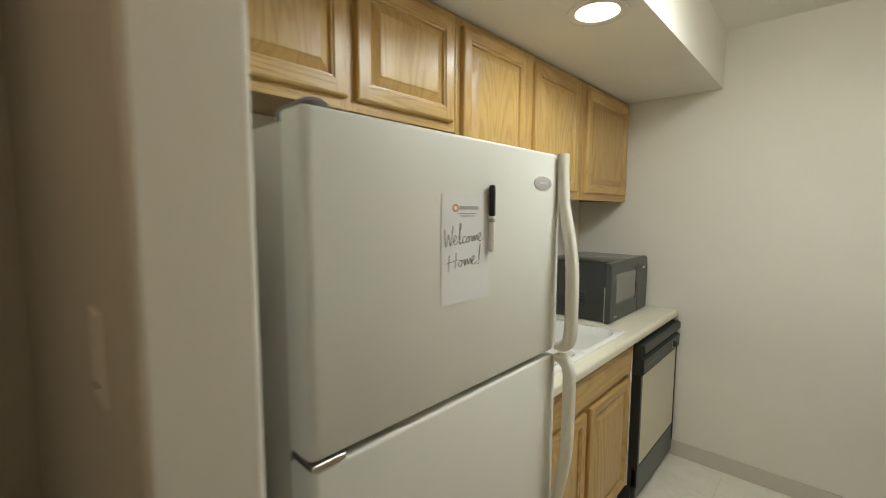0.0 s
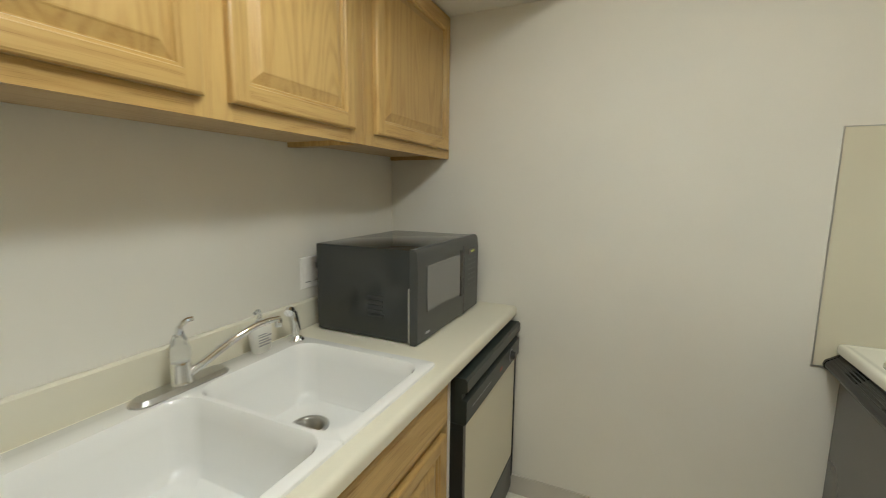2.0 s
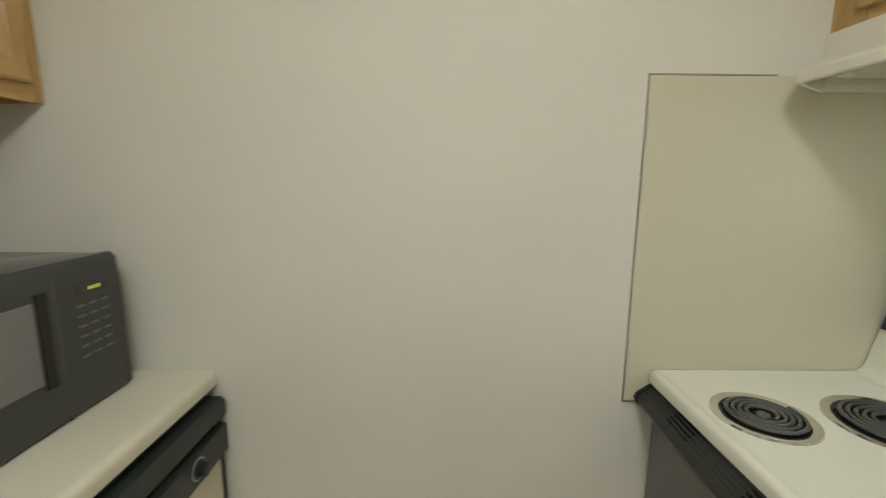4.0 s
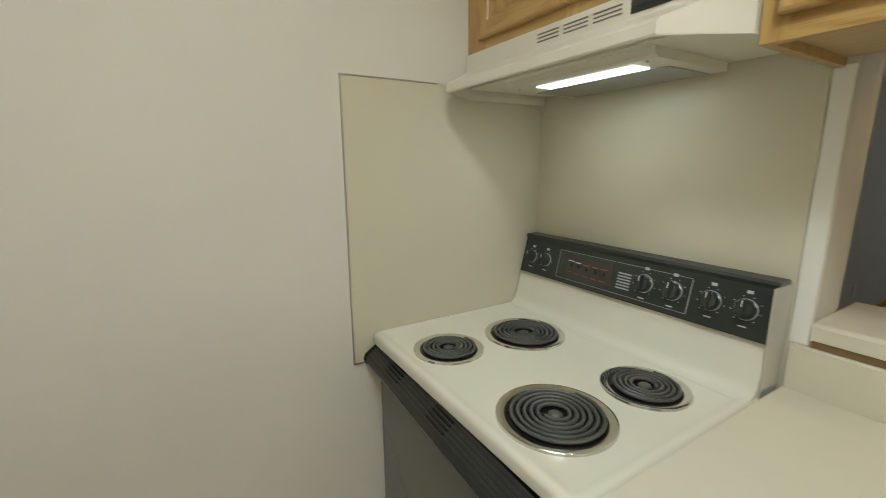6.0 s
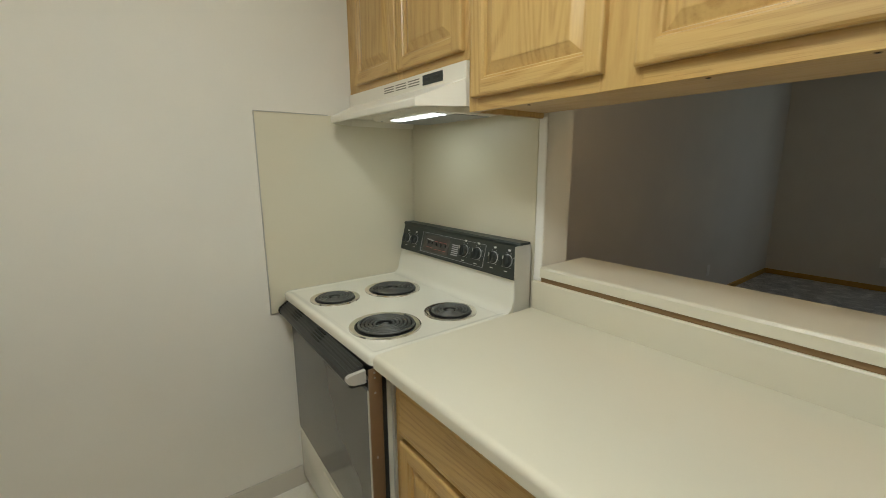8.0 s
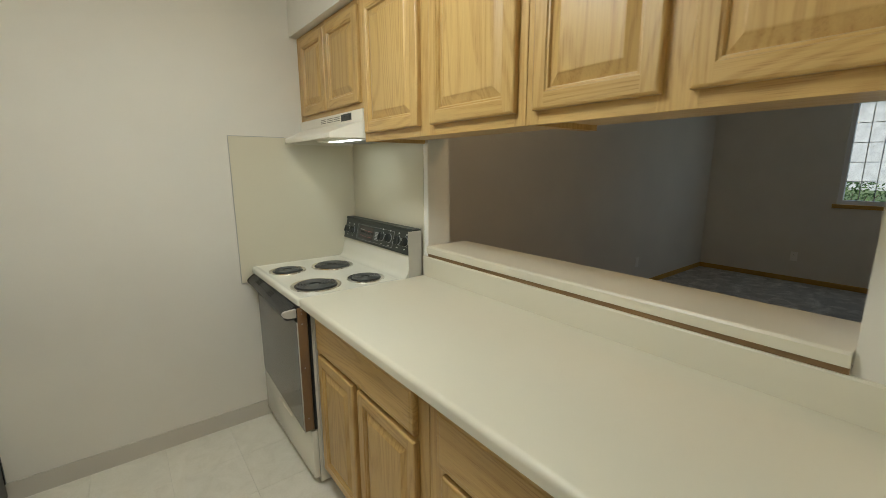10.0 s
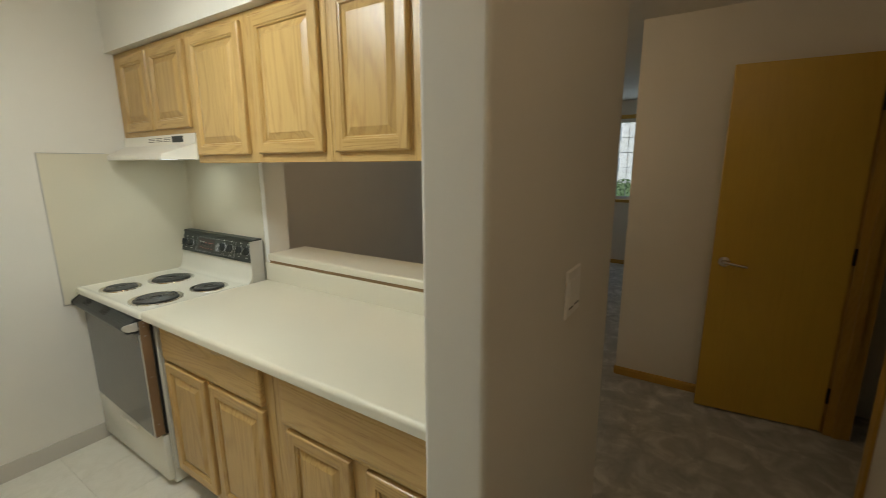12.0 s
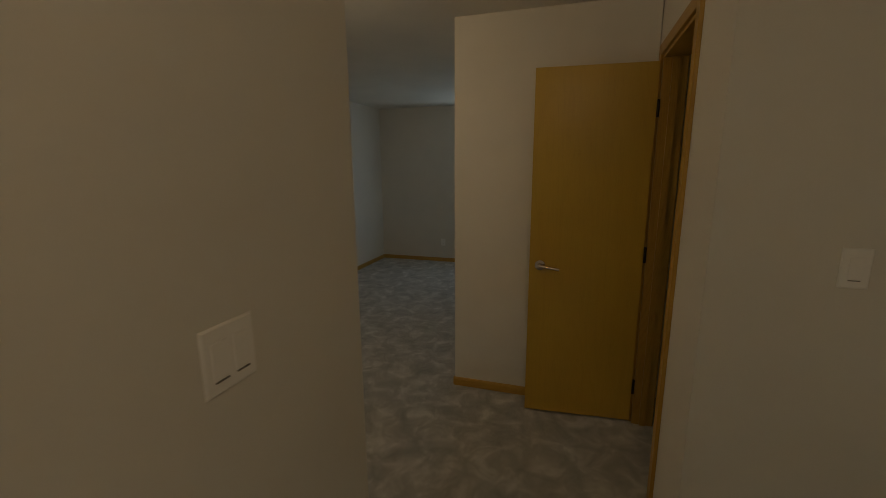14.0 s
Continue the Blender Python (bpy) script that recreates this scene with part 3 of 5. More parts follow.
SX0, SX1, SY0, SY1 = -1.112, -0.562, 1.106, 1.956
DROP = 0.018
ctl = thing("countertop", (-0.83, 1.8, 0.874), "cream almond laminate countertop around the white sink", "countertop")
XI, YA, YB = -0.545, 1.000, YN - 0.002
bm = loft([[(x, y, z) for x, z in nose(-0.514, XI, 1)] for y in (YA, YB)], closed=False)
for y in (YA, YB):
    bm.faces.new([bm.verts.new((x, y, z)) for x, z in nose(-0.514, XI, 1)])
for z in (0.874, 0.914):
    o = [bm.verts.new(p) for p in ((XI, YA, z), (XI, YB, z), (XL + 0.002, YB, z), (XL + 0.002, YA, z))]
    i = [bm.verts.new(p) for p in ((SX1 - 0.01, SY0 + 0.02, z), (SX1 - 0.01, SY1 - 0.02, z), (SX0 + 0.02, SY1 - 0.02, z), (SX0 + 0.02, SY0 + 0.02, z))]
    for k in range(4):
        j = (k + 1) % 4
        bm.faces.new((o[k], o[j], i[j], i[k]))
for lp in (((SX1 - 0.01, SY0 + 0.02), (SX1 - 0.01, SY1 - 0.02), (SX0 + 0.02, SY1 - 0.02), (SX0 + 0.02, SY0 + 0.02)), ((XI, YB), (XL + 0.002, YB), (XL + 0.002, YA), (XI, YA))):
    for k in range(4 if lp[0][0] != XI else 3):
        (xa, ya), (xb, yb) = lp[k], lp[(k + 1) % 4]
        bm.faces.new([bm.verts.new(p) for p in ((xa, ya, 0.874), (xb, yb, 0.874), (xb, yb, 0.914), (xa, ya, 0.914))])
bmesh.ops.remove_doubles(bm, verts=bm.verts, dist=0.0001)
part("top", bm, LAMINATE, ctl, smooth=True)
part("backsplash", extrude_y([(XL + 0.018, 0.9142), (XL + 0.002, 0.9142), (XL + 0.002, 1.0135), (XL + 0.013, 1.0135), (XL + 0.018, 1.008)], 1.000, YN - 0.002), LAMINATE, ctl)

ctl.location.z -= DROP

# ---- sink ----
sink = thing("kitchen_sink", ((SX0 + SX1) / 2, (SY0 + SY1) / 2, 0.73), "white enamel double-bowl drop-in sink in the counter", "sink")
YM = 1.535
for y0, y1, r0, nm in ((SY0, YM, 0, "bowl"), (YM, SY1, 1, "bowl")):
    cy, hy, cx, hx = (y0 + y1) / 2, (y1 - y0) / 2, (SX0 + SX1) / 2, (SX1 - SX0) / 2
    by0, by1 = (y0 + 0.035, y1 - 0.012) if r0 == 0 else (y0 + 0.012, y1 - 0.035)
    bx0, bx1 = SX0 + 0.095, SX1 - 0.035
    bcx, bcy, bhx, bhy = (bx0 + bx1) / 2, (by0 + by1) / 2, (bx1 - bx0) / 2, (by1 - by0) / 2
    loops = [ring(cx, cy, hx, hy, 0.004, 0.9145, 7), ring(cx, cy, hx - 0.001, hy - (0.0), 0.004, 0.921, 7), ring(cx, cy, hx - 0.006, hy - 0.0, 0.004, 0.9245, 7),
             ring(bcx, bcy, bhx + 0.008, bhy + 0.006, 0.06, 0.9245, 7), ring(bcx, bcy, bhx, bhy, 0.055, 0.916, 7),
             ring(bcx, bcy, bhx - 0.006, bhy - 0.006, 0.052, 0.88, 7), ring(bcx, bcy, bhx - 0.014, bhy - 0.014, 0.05, 0.775, 7),
             ring(bcx, bcy, bhx - 0.030, bhy - 0.030, 0.05, 0.752, 7), ring(bcx, bcy, bhx - 0.06, bhy - 0.06, 0.05, 0.746, 7),
             ring(bcx - 0.065, bcy + 0.040 * r0, 0.045, 0.045, 0.0449, 0.743, 7)]
    ob = part(nm, loft(loops, True, False, False), ENAMEL, sink, smooth=True)
    dx, dy = bcx - 0.065, bcy + 0.040 * r0
    part("drain", lathe([(0.055, 0.7435), (0.055, 0.7465), (0.051, 0.7485), (0.044, 0.7470), (0.040, 0.742), (0.038, 0.700)], (dx, dy, 0.003), 32, ends=(False, True)), DRAIN, ob, "steel drain cup", smooth=True)
    part("strainer", lathe([(0.0375, 0.7005), (0.030, 0.7065), (0.012, 0.7060), (0.009, 0.7180), (0.002, 0.7190)], (dx, dy, 0.003), 20), STRAINER, ob, "stained strainer basket", smooth=True)

sink.location.z -= DROP

# faucet
fx, fy = -1.064, 1.547
tap = thing("faucet", (fx, fy, 0.9245), "chrome single-handle kitchen faucet with clear knob", "faucet")
part("deck_plate", loft([ring(fx, fy, 0.030, 0.122, 0.0299, 0.925, 7), ring(fx, fy, 0.030, 0.122, 0.0299, 0.929, 7), ring(fx, fy, 0.022, 0.112, 0.0219, 0.938, 7)]), DRAIN, tap, smooth=True)
part("body", lathe([(0.027, 0.938), (0.025, 0.945), (0.023, 0.985), (0.022, 0.992), (0.004, 0.996)], (fx, fy, 0), 24), CHROME, tap, smooth=True)
part("knob", lathe([(0.021, 0.993), (0.0235, 1.004), (0.0225, 1.024), (0.017, 1.046), (0.011, 1.060), (0.003, 1.063)], (fx, fy, 0), 12), ACRYLIC, tap, "clear faceted acrylic knob")
part("lever", tube(smooth_path([(fx, fy, 1.056), (fx - 0.002, fy + 0.006, 1.076), (fx + 0.002, fy + 0.020, 1.090), (fx + 0.006, fy + 0.034, 1.092)]), [0.009] * 8 + [0.0065] * 17, 8), CHROME, tap, smooth=True)
sp = smooth_path([(fx + 0.014, fy + 0.012, 0.958), (fx + 0.034, fy + 0.060, 0.990), (fx + 0.058, fy + 0.135, 1.030), (fx + 0.074, fy + 0.195, 1.046), (fx + 0.084, fy + 0.238, 1.046)], 6)
part("spout", tube(sp, [0.0115 - 0.003 * k / (len(sp) - 1) for k in range(len(sp))], 10), CHROME, tap, smooth=True)
part("aerator", lathe([(0.008, 0.0), (0.0105, 0.003), (0.0105, 0.020), (0.009, 0.024)], (fx + 0.083, fy + 0.234, 1.022), 14), CHROME, tap, smooth=True)
spx, spy = -1.045, 1.916
spray = thing("side_sprayer", (spx, spy, 0.9245), "chrome side sprayer standing on the sink rim", "sprayer")
part("collar", lathe([(0.024, 0.925), (0.024, 0.930), (0.017, 0.938), (0.013, 0.945), (0.003, 0.946)], (spx, spy, 0), 20), CHROME, spray, smooth=True)
part("wand", tube(smooth_path([(spx, spy, 0.944), (spx - 0.002, spy - 0.004, 0.985), (spx - 0.006, spy - 0.010, 1.020), (spx + 0.004, spy - 0.028, 1.036), (spx + 0.014, spy - 0.044, 1.030)], 6), [0.0155] * 13 + [0.0140] * 12, 10), CHROME, spray, smooth=True)
# soap bottle
bx, by = -1.076, 1.800
soap = thing("soap_bottle", (bx, by, 0.9245), "small white plastic soap bottle with a printed label and pump", "bottle")
part("body", loft([ring(bx, by, 0.015, 0.028, 0.014, 0.925, 5), ring(bx, by, 0.017, 0.031, 0.016, 0.930, 5), ring(bx, by, 0.019, 0.038, 0.018, 0.990, 5), ring(bx, by, 0.018, 0.036, 0.017, 1.002, 5), ring(bx, by, 0.012, 0.016, 0.0118, 1.012, 5)]), SOAP, soap, smooth=True)
part("collar", lathe([(0.012, 1.010), (0.012, 1.022), (0.010, 1.025), (0.002, 1.025)], (bx, by, 0), 16), SOAP, soap, smooth=True)
part("pump", tube(smooth_path([(bx, by, 1.024), (bx, by, 1.046), (bx + 0.006, by - 0.010, 1.054), (bx + 0.012, by - 0.026, 1.052)], 5), 0.0055, 8), ACRYLIC, soap, "clear plastic pump head", smooth=True)
part("label", boxes(*[((bx + 0.0168, by - 0.022, z), (bx + 0.0202, by + w, z + 0.003)) for z, w in ((0.948, 0.016), (0.957, 0.022), (0.965, 0.012), (0.974, 0.024), (0.981, 0.008))]), BADGE, soap, "unreadable grey print bars")

for ob in (tap, spray, soap):
    ob.location.z -= DROP

# ---- microwave ----
mw = thing("microwave", (-0.88, 2.34, 0.914 - DROP), "black countertop microwave oven on the counter", "microwave")
MX0, MX1, MY0, MY1, MZ0, MZ1 = -1.085, -0.705, 2.060, 2.616, 0.9185 - DROP, 1.209
part("case", box((MX0, MY0 + 0.004, MZ0), (MX1, MY1 - 0.004, MZ1), 0.006), MWCASE, mw, smooth=True)
fr = part("front", extrude_y([(MX1 + 0.0005, MZ0 - 0.004), (MX1 + 0.020, MZ0 - 0.004), (MX1 + 0.028, MZ0 + 0.004), (MX1 + 0.030, MZ1 - 0.07), (MX1 + 0.026, MZ1 - 0.010), (MX1 + 0.016, MZ1 + 0.002), (MX1 + 0.0005, MZ1 + 0.002)], MY0, MY1), MWFRONT, mw, smooth=True)
WX = MX1 + 0.030
part("door_gap", boxes(((WX - 0.004, 2.452, MZ0), (WX + 0.0006, 2.455, MZ1 - 0.03))), GLASSBLACK, fr)
part("window_glass", box((WX - 0.002, 2.125, 0.996), (WX + 0.0015, 2.410, 1.152), 0.001, 1), MWGLASS, fr, "grey perforated viewing window")
part("handle", box((WX - 0.004, 2.413, 0.982), (WX + 0.002, 2.440, 1.165), 0.002, 1), GLOSSBLACK, fr, "recessed glossy black handle")
part("display", box((WX - 0.002, 2.500, MZ1 - 0.070), (WX + 0.0012, 2.580, MZ1 - 0.048)), DISPLAY, fr)
for r in range(6):
    for k in range(3):
        part("button", box((WX - 0.002, 2.498 + 0.030 * k, MZ1 - 0.094 - 0.021 * r), (WX + 0.0012, 2.498 + 0.030 * k + 0.018, MZ1 - 0.094 - 0.021 * r + 0.005)), DIMPRINT, fr)
part("clock_digits", boxes(*[((WX - 0.001, 2.530 + 0.011 * k, MZ1 - 0.063), (WX + 0.0016, 2.530 + 0.011 * k + 0.005, MZ1 - 0.056)) for k in range(3)]), DIGIT, fr, "lit yellow-green clock digits")
part("logo", box((WX - 0.003, 2.115, MZ0 + 0.022), (WX + 0.0009, 2.145, MZ0 + 0.029)), GREYPRINT, fr)
for c in (-0.868,):
    for k in range(5):
        part("vent", box((c, MY0 + 0.0015, MZ0 + 0.075 + 0.016 * k), (c + 0.06, MY0 + 0.0038, MZ0 + 0.083 + 0.016 * k)), BLACK, mw)
for x in (MX0 + 0.04, MX1 - 0.03):
    for y in (MY0 + 0.05, MY1 - 0.05):
        part("foot", lathe([(0.012, 0.9142), (0.012, 0.9195)], (x, y, -DROP), 12), BLACK, mw)

part("edge_strip", box((MX1 - 0.006, MY0 - 0.0006, MZ0 + 0.002), (MX1 - 0.001, MY0 + 0.0012, MZ0 + 0.185), 0.0004, 1), STEEL, mw, "worn bright edge strip")

# ---- dishwasher ----
dw = thing("dishwasher", (-0.82, 2.355, 0), "built-in dishwasher with cream door panel and black trim", "dishwasher")
DY0, DY1, DXF = 2.038, 2.672, -0.505
part("body", box((XL + 0.01, DY0 + 0.004, 0.10), (DXF - 0.03, DY1, 0.851)), BLACK, dw)
for a, b in ((DY0, DY0 + 0.022), (DY1 - 0.012, DY1)):
    part("side_trim", box((DXF - 0.055, a, 0.10), (DXF, b, 0.681)), BLACK, dw)
part("control_panel", extrude_y([(DXF - 0.03, 0.682), (DXF + 0.004, 0.682), (DXF + 0.010, 0.688), (DXF + 0.010, 0.758), (DXF - 0.006, 0.764), (DXF - 0.006, 0.782), (DXF + 0.012, 0.790), (DXF + 0.012, 0.824), (DXF + 0.004, 0.832), (DXF - 0.03, 0.832)], DY0, DY1), PANELBLACK, dw)
part("knob", lathe([(0.022, 0.0), (0.022, 0.004), (0.017, 0.006), (0.016, 0.020), (0.002, 0.021)], (DXF + 0.010, 2.545, 0.724), 20, (1, 0, 0)), BLACK, dw, smooth=True)
part("dial_ring", lathe([(0.026, 0.0), (0.026, 0.001), (0.002, 0.001)], (DXF + 0.010, 2.545, 0.724), 24, (1, 0, 0)), GREYPRINT, dw)
part("badge", box((DXF + 0.008, 2.385, 0.716), (DXF + 0.0112, 2.415, 0.727)), REDPRINT, dw)
part("door_panel", box((DXF - 0.03, DY0 + 0.022, 0.205), (DXF - 0.004, DY1 - 0.012, 0.681), 0.002, 1), SPLASH, dw, "cream door panel")
part("kick_plate", box((DXF - 0.03, DY0, 0.035), (DXF - 0.004, DY1, 0.200), 0.004, 1), MWFRONT, dw, "black lower access panel")
part("toe_panel", box((DXF - 0.09, DY0, 0.0), (DXF - 0.031, DY1, 0.104)), BLACK, dw)
part("handle_slot", box((DXF - 0.0055, DY0 + 0.03, 0.7650), (DXF - 0.004, DY1 - 0.03, 0.7815)), GLOSSBLACK, dw, "dark finger recess")
part("panel_edge", box((DXF - 0.0038, DY0 + 0.0225, 0.676), (DXF + 0.0015, DY1 - 0.012, 0.6805)), GLOSSBLACK, dw)
part("latch_marks", boxes(*[((DXF + 0.0098, 2.09 + 0.034 * k, 0.722), (DXF + 0.0106, 2.112 + 0.034 * k, 0.7245)) for k in range(6)]), GREYPRINT, dw, "small grey control print")
struct("trim_dishwasher_filler", box((-0.556, 2.0315, 0.10), (-0.5495, 2.0375, 0.854)), PLATE, "white filler strip")

# ---- refrigerator ----
fg = thing("refrigerator", (-0.80, 0.612, 0), "white top-freezer refrigerator with pebbled doors", "refrigerator")
FY0, FY1, FXB, FXF, FZ, FS = 0.240, 0.985, -0.482, -0.420, 1.626, 1.087
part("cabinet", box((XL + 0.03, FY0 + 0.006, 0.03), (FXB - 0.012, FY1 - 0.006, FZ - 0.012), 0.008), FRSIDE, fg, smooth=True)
part("gasket", boxes(((FXB - 0.012, FY0 + 0.012, 0.10), (FXB, FY1 - 0.012, FZ - 0.018))), SEAL, fg)
part("base_grille", box((FXB - 0.03, FY0 + 0.01, 0.02), (FXB - 0.002, FY1 - 0.01, 0.095), 0.004, 1), BLACK, fg)


def fridge_door(name, z0, z1):
    prof = []
    R = 0.016
    for k in range(5):
        a = radians(90 * k / 4)
        prof.append((FXF - R + R * math.cos(a), FY1 - R + R * math.sin(a)))
    prof += [(FXB, FY1), (FXB, FY0)]
    for k in range(5):
        a = radians(-90 + 90 * k / 4)
        prof.append((FXF - R + R * math.cos(a), FY0 + R + R * math.sin(a)))
    loops = []
    for z, d in ((z0, 0.006), (z0 + 0.003, 0.0015), (z0 + 0.007, 0), (z1 - 0.007, 0), (z1 - 0.003, 0.0015), (z1, 0.006)):
        loops.append([(max(FXB, x - d), min(max(y, FY0 + d), FY1 - d), z) for x, y in prof])
    return part(name, loft(loops), FRIDGE, fg, smooth=True)


fdoor = fridge_door("freezer_door", FS + 0.007, FZ)
ldoor = fridge_door("fridge_door", 0.105, FS - 0.007)


def fridge_handle(door, z_end, z_tip):
    """A long moulded handle at the opening edge; it stands off the door in its middle."""
    y = FY1 + 0.003
    d = z_tip - z_end
    offs = ((0.011, 0.0, 0.013), (0.012, 0.10, 0.013), (0.016, 0.24, 0.014), (0.032, 0.40, 0.015), (0.045, 0.58, 0.016), (0.047, 0.86, 0.016), (0.043, 0.95, 0.016), (0.030, 0.988, 0.016), (0.006, 1.0, 0.010))
    pts = smooth_path([(FXF + o, y, z_end + q * d) for o, q, h in offs], 6)
    deep = [v.x for v in smooth_path([(h, 0, 0) for o, q, h in offs], 6)]
    loops = []
    n = len(pts)
    for i, p in enumerate(pts):
        t = (pts[min(i + 1, n - 1)] - pts[max(i - 1, 0)]).normalized()
        side, out = Vector((0, 1, 0)), t.cross(Vector((0, 1, 0))).normalized()
        ring_pts = []
        for k in range(16):
            c, sn = math.cos(2 * math.pi * k / 16), math.sin(2 * math.pi * k / 16)
            ring_pts.append(p + 0.0175 * math.copysign(abs(c) ** 0.7, c) * side + deep[i] * math.copysign(abs(sn) ** 0.7, sn) * out)
        loops.append(ring_pts)
    part("handle", loft(loops), FRHANDLE, door, "white moulded pull handle", smooth=True)
    lo, hi = sorted((z_end, z_tip))
    part("handle_base", box((FXB + 0.012, FY1 + 0.0003, lo), (FXF - 0.004, FY1 + 0.0165, hi), 0.004), FRHANDLE, door, "white moulded edge strip behind the handle", smooth=True)


fridge_handle(fdoor, FZ + 0.002, FS + 0.016)
fridge_handle(ldoor, 0.50, FS - 0.012)
bd = part("badge", lathe([(0.020, 0.0), (0.020, 0.002), (0.017, 0.0032), (0.002, 0.0034)], (0, 0, 0), 24), BADGE, fdoor, "grey oval badge", smooth=True)
for v in bd.data.vertices:
    q = v.co + _base(fdoor)
    v.co = Vector((FXF - 0.0004 + q.z, 0.901 + q.x * 2.15, 1.5465 + q.y * 0.88)) - _base(fdoor)
part("badge_mark", box((FXF + 0.003, 0.882, 1.544), (FXF + 0.0036, 0.920, 1.550)), GREYPRINT, fdoor)
part("hinge_cover", loft([ring(-0.485, 0.276, 0.055, 0.020, 0.012, FZ - 0.011, 4), ring(-0.485, 0.276, 0.055, 0.020, 0.012, FZ + 0.008, 4), ring(-0.485, 0.276, 0.046, 0.013, 0.010, FZ + 0.016, 4)]), SEAL, fg, "grey hinge cover", smooth=True)
part("middle_hinge", box((FXB - 0.002, FY0 + 0.002, FS - 0.0055), (FXF + 0.002, FY0 + 0.062, FS + 0.0055), 0.002, 1), STEEL, fg, "metal middle hinge")

# paper note with marker, held on the freezer door
note = thing("paper_note", (FXF + 0.001, 0.60, 1.29), "white paper note with handwritten welcome on the freezer door", "note")
NY0, NY1, NZ0, NZ1 = 0.523, 0.676, 1.290, 1.510
part("sheet", loft([[(FXF + 0.0012 + 0.0003 * math.sin(k * 0.9), NY0 + (NY1 - NY0) * k / 8, z) for k in range(9)] for z in (NZ0, (NZ0 + NZ1) / 2, NZ1)], closed=False), PAPER, note, smooth=True)


def stroke(points, r=0.0007):
    """A pen line on the sheet; points as (across, up) in the sheet's centimetres."""
    return tube(smooth_path([(FXF + 0.0016, NY0 + 0.01 * u, NZ0 + 0.01 * (v + (0.4 if v > 11 else -0.5))) for u, v in points], 5), r, 5)


def letters(rows):
    for pts in rows:
        part("pen_line", stroke(pts), INK, note)


letters([
    [(0.8, 14.6), (1.2, 11.2), (2.0, 13.6), (2.5, 11.3), (3.3, 15.2)],
    [(3.3, 12.0), (4.3, 12.7), (3.9, 13.4), (3.4, 12.3), (4.0, 11.5), (4.9, 12.2)],
    [(4.9, 12.2), (5.7, 15.4), (5.3, 15.2), (5.4, 11.7), (6.1, 12.0)],
    [(7.2, 13.0), (6.4, 12.9), (6.3, 11.8), (7.2, 12.0)],
    [(7.9, 13.0), (7.4, 12.2), (8.0, 11.8), (8.5, 12.6), (7.9, 13.0), (8.9, 12.9)],
    [(9.1, 13.2), (9.3, 11.9), (9.9, 13.2), (10.2, 12.0), (10.8, 13.3), (11.1, 12.1)],
    [(11.3, 12.5), (12.2, 13.0), (11.9, 13.7), (11.3, 12.7), (11.9, 11.9), (12.8, 12.5)],
    [(2.2, 10.4), (2.0, 7.2)], [(4.3, 10.8), (4.0, 7.6)], [(1.4, 8.8), (4.8, 9.4)],
    [(5.5, 9.2), (5.0, 8.3), (5.6, 7.9), (6.2, 8.7), (5.5, 9.2), (6.6, 9.0)],
    [(6.8, 9.4), (7.0, 8.0), (7.7, 9.4), (8.0, 8.1), (8.7, 9.5), (9.0, 8.2)],
    [(9.2, 8.6), (10.1, 9.2), (9.8, 9.9), (9.2, 8.8), (9.8, 8.0), (10.7, 8.6)],
    [(12.0, 11.3), (11.5, 8.8)], [(11.35, 8.2), (11.33, 8.05), (11.3, 7.95)],
])
part("print", boxes(*[((FXF + 0.0010, NY0 + a, NZ0 + z), (FXF + 0.0018, NY0 + b, NZ0 + z + h)) for a, b, z, h in ((0.052, 0.112, 0.189, 0.007), (0.048, 0.105, 0.180, 0.002), (0.056, 0.100, 0.175, 0.002))]), GREYPRINT, note, "unreadable grey print")
part("emblem", loft([[(FXF + d, NY0 + 0.040 + r * 1.2 * math.cos(2 * math.pi * k / 24), NZ0 + 0.192 + r * math.sin(2 * math.pi * k / 24)) for k in range(24)] for r, d in ((0.0078, 0.0010), (0.0078, 0.0018), (0.0048, 0.0018), (0.0048, 0.0010))], True, False, False), ORANGE, note, "orange ring emblem")
pen = thing("marker_pen", (FXF + 0.006, 0.673, 1.385), "black and white marker pen stuck to the freezer door", "pen")
PY = 0.674
part("cap", lathe([(0.0055, 0), (0.0068, 0.003), (0.0072, 0.055), (0.0060, 0.066), (0.002, 0.067)], (FXF + 0.0090, PY, 1.465), 14), BLACK, pen, smooth=True)
part("barrel", lathe([(0.0045, 0), (0.0062, 0.005), (0.0062, 0.076), (0.004, 0.0765)], (FXF + 0.0090, PY, 1.3885), 14), PLATE, pen, smooth=True)
part("band", lathe([(0.0065, 0), (0.0065, 0.008)], (FXF + 0.0090, PY, 1.452), 14), GREYPRINT, pen)

# ---- range ----
rg = thing("electric_range", (0.9, 2.30, 0), "bisque electric coil range with black oven door", "range")
GY0, GY1 = 1.925, 2.681
part("body", box((0.6185, GY0 + 0.002, 0.02), (1.19, GY1 - 0.002, 0.875)), BISQUE, rg)
R = 0.012
loops = []
CXc, CYc = (0.570 + 1.135) / 2, (GY0 + GY1) / 2
hx, hy = (1.135 - 0.570) / 2, (GY1 - GY0) / 2
for z, d in ((0.876, 0.004), (0.880, 0.0), (0.898, 0.0), (0.905, 0.002), (0.909, 0.007), (0.910, 0.014)):
    loops.append(ring(CXc, CYc, hx - d, hy - d, 0.018, z, 5))
loops += [ring(CXc, CYc, hx - 0.022, hy - 0.022, 0.012, 0.908, 5), ring(CXc, CYc, hx - 0.03, hy - 0.03, 0.010, 0.906, 5)]
cook = part("cooktop", loft(loops), BISQUE, rg, smooth=True)
ZK = 0.906


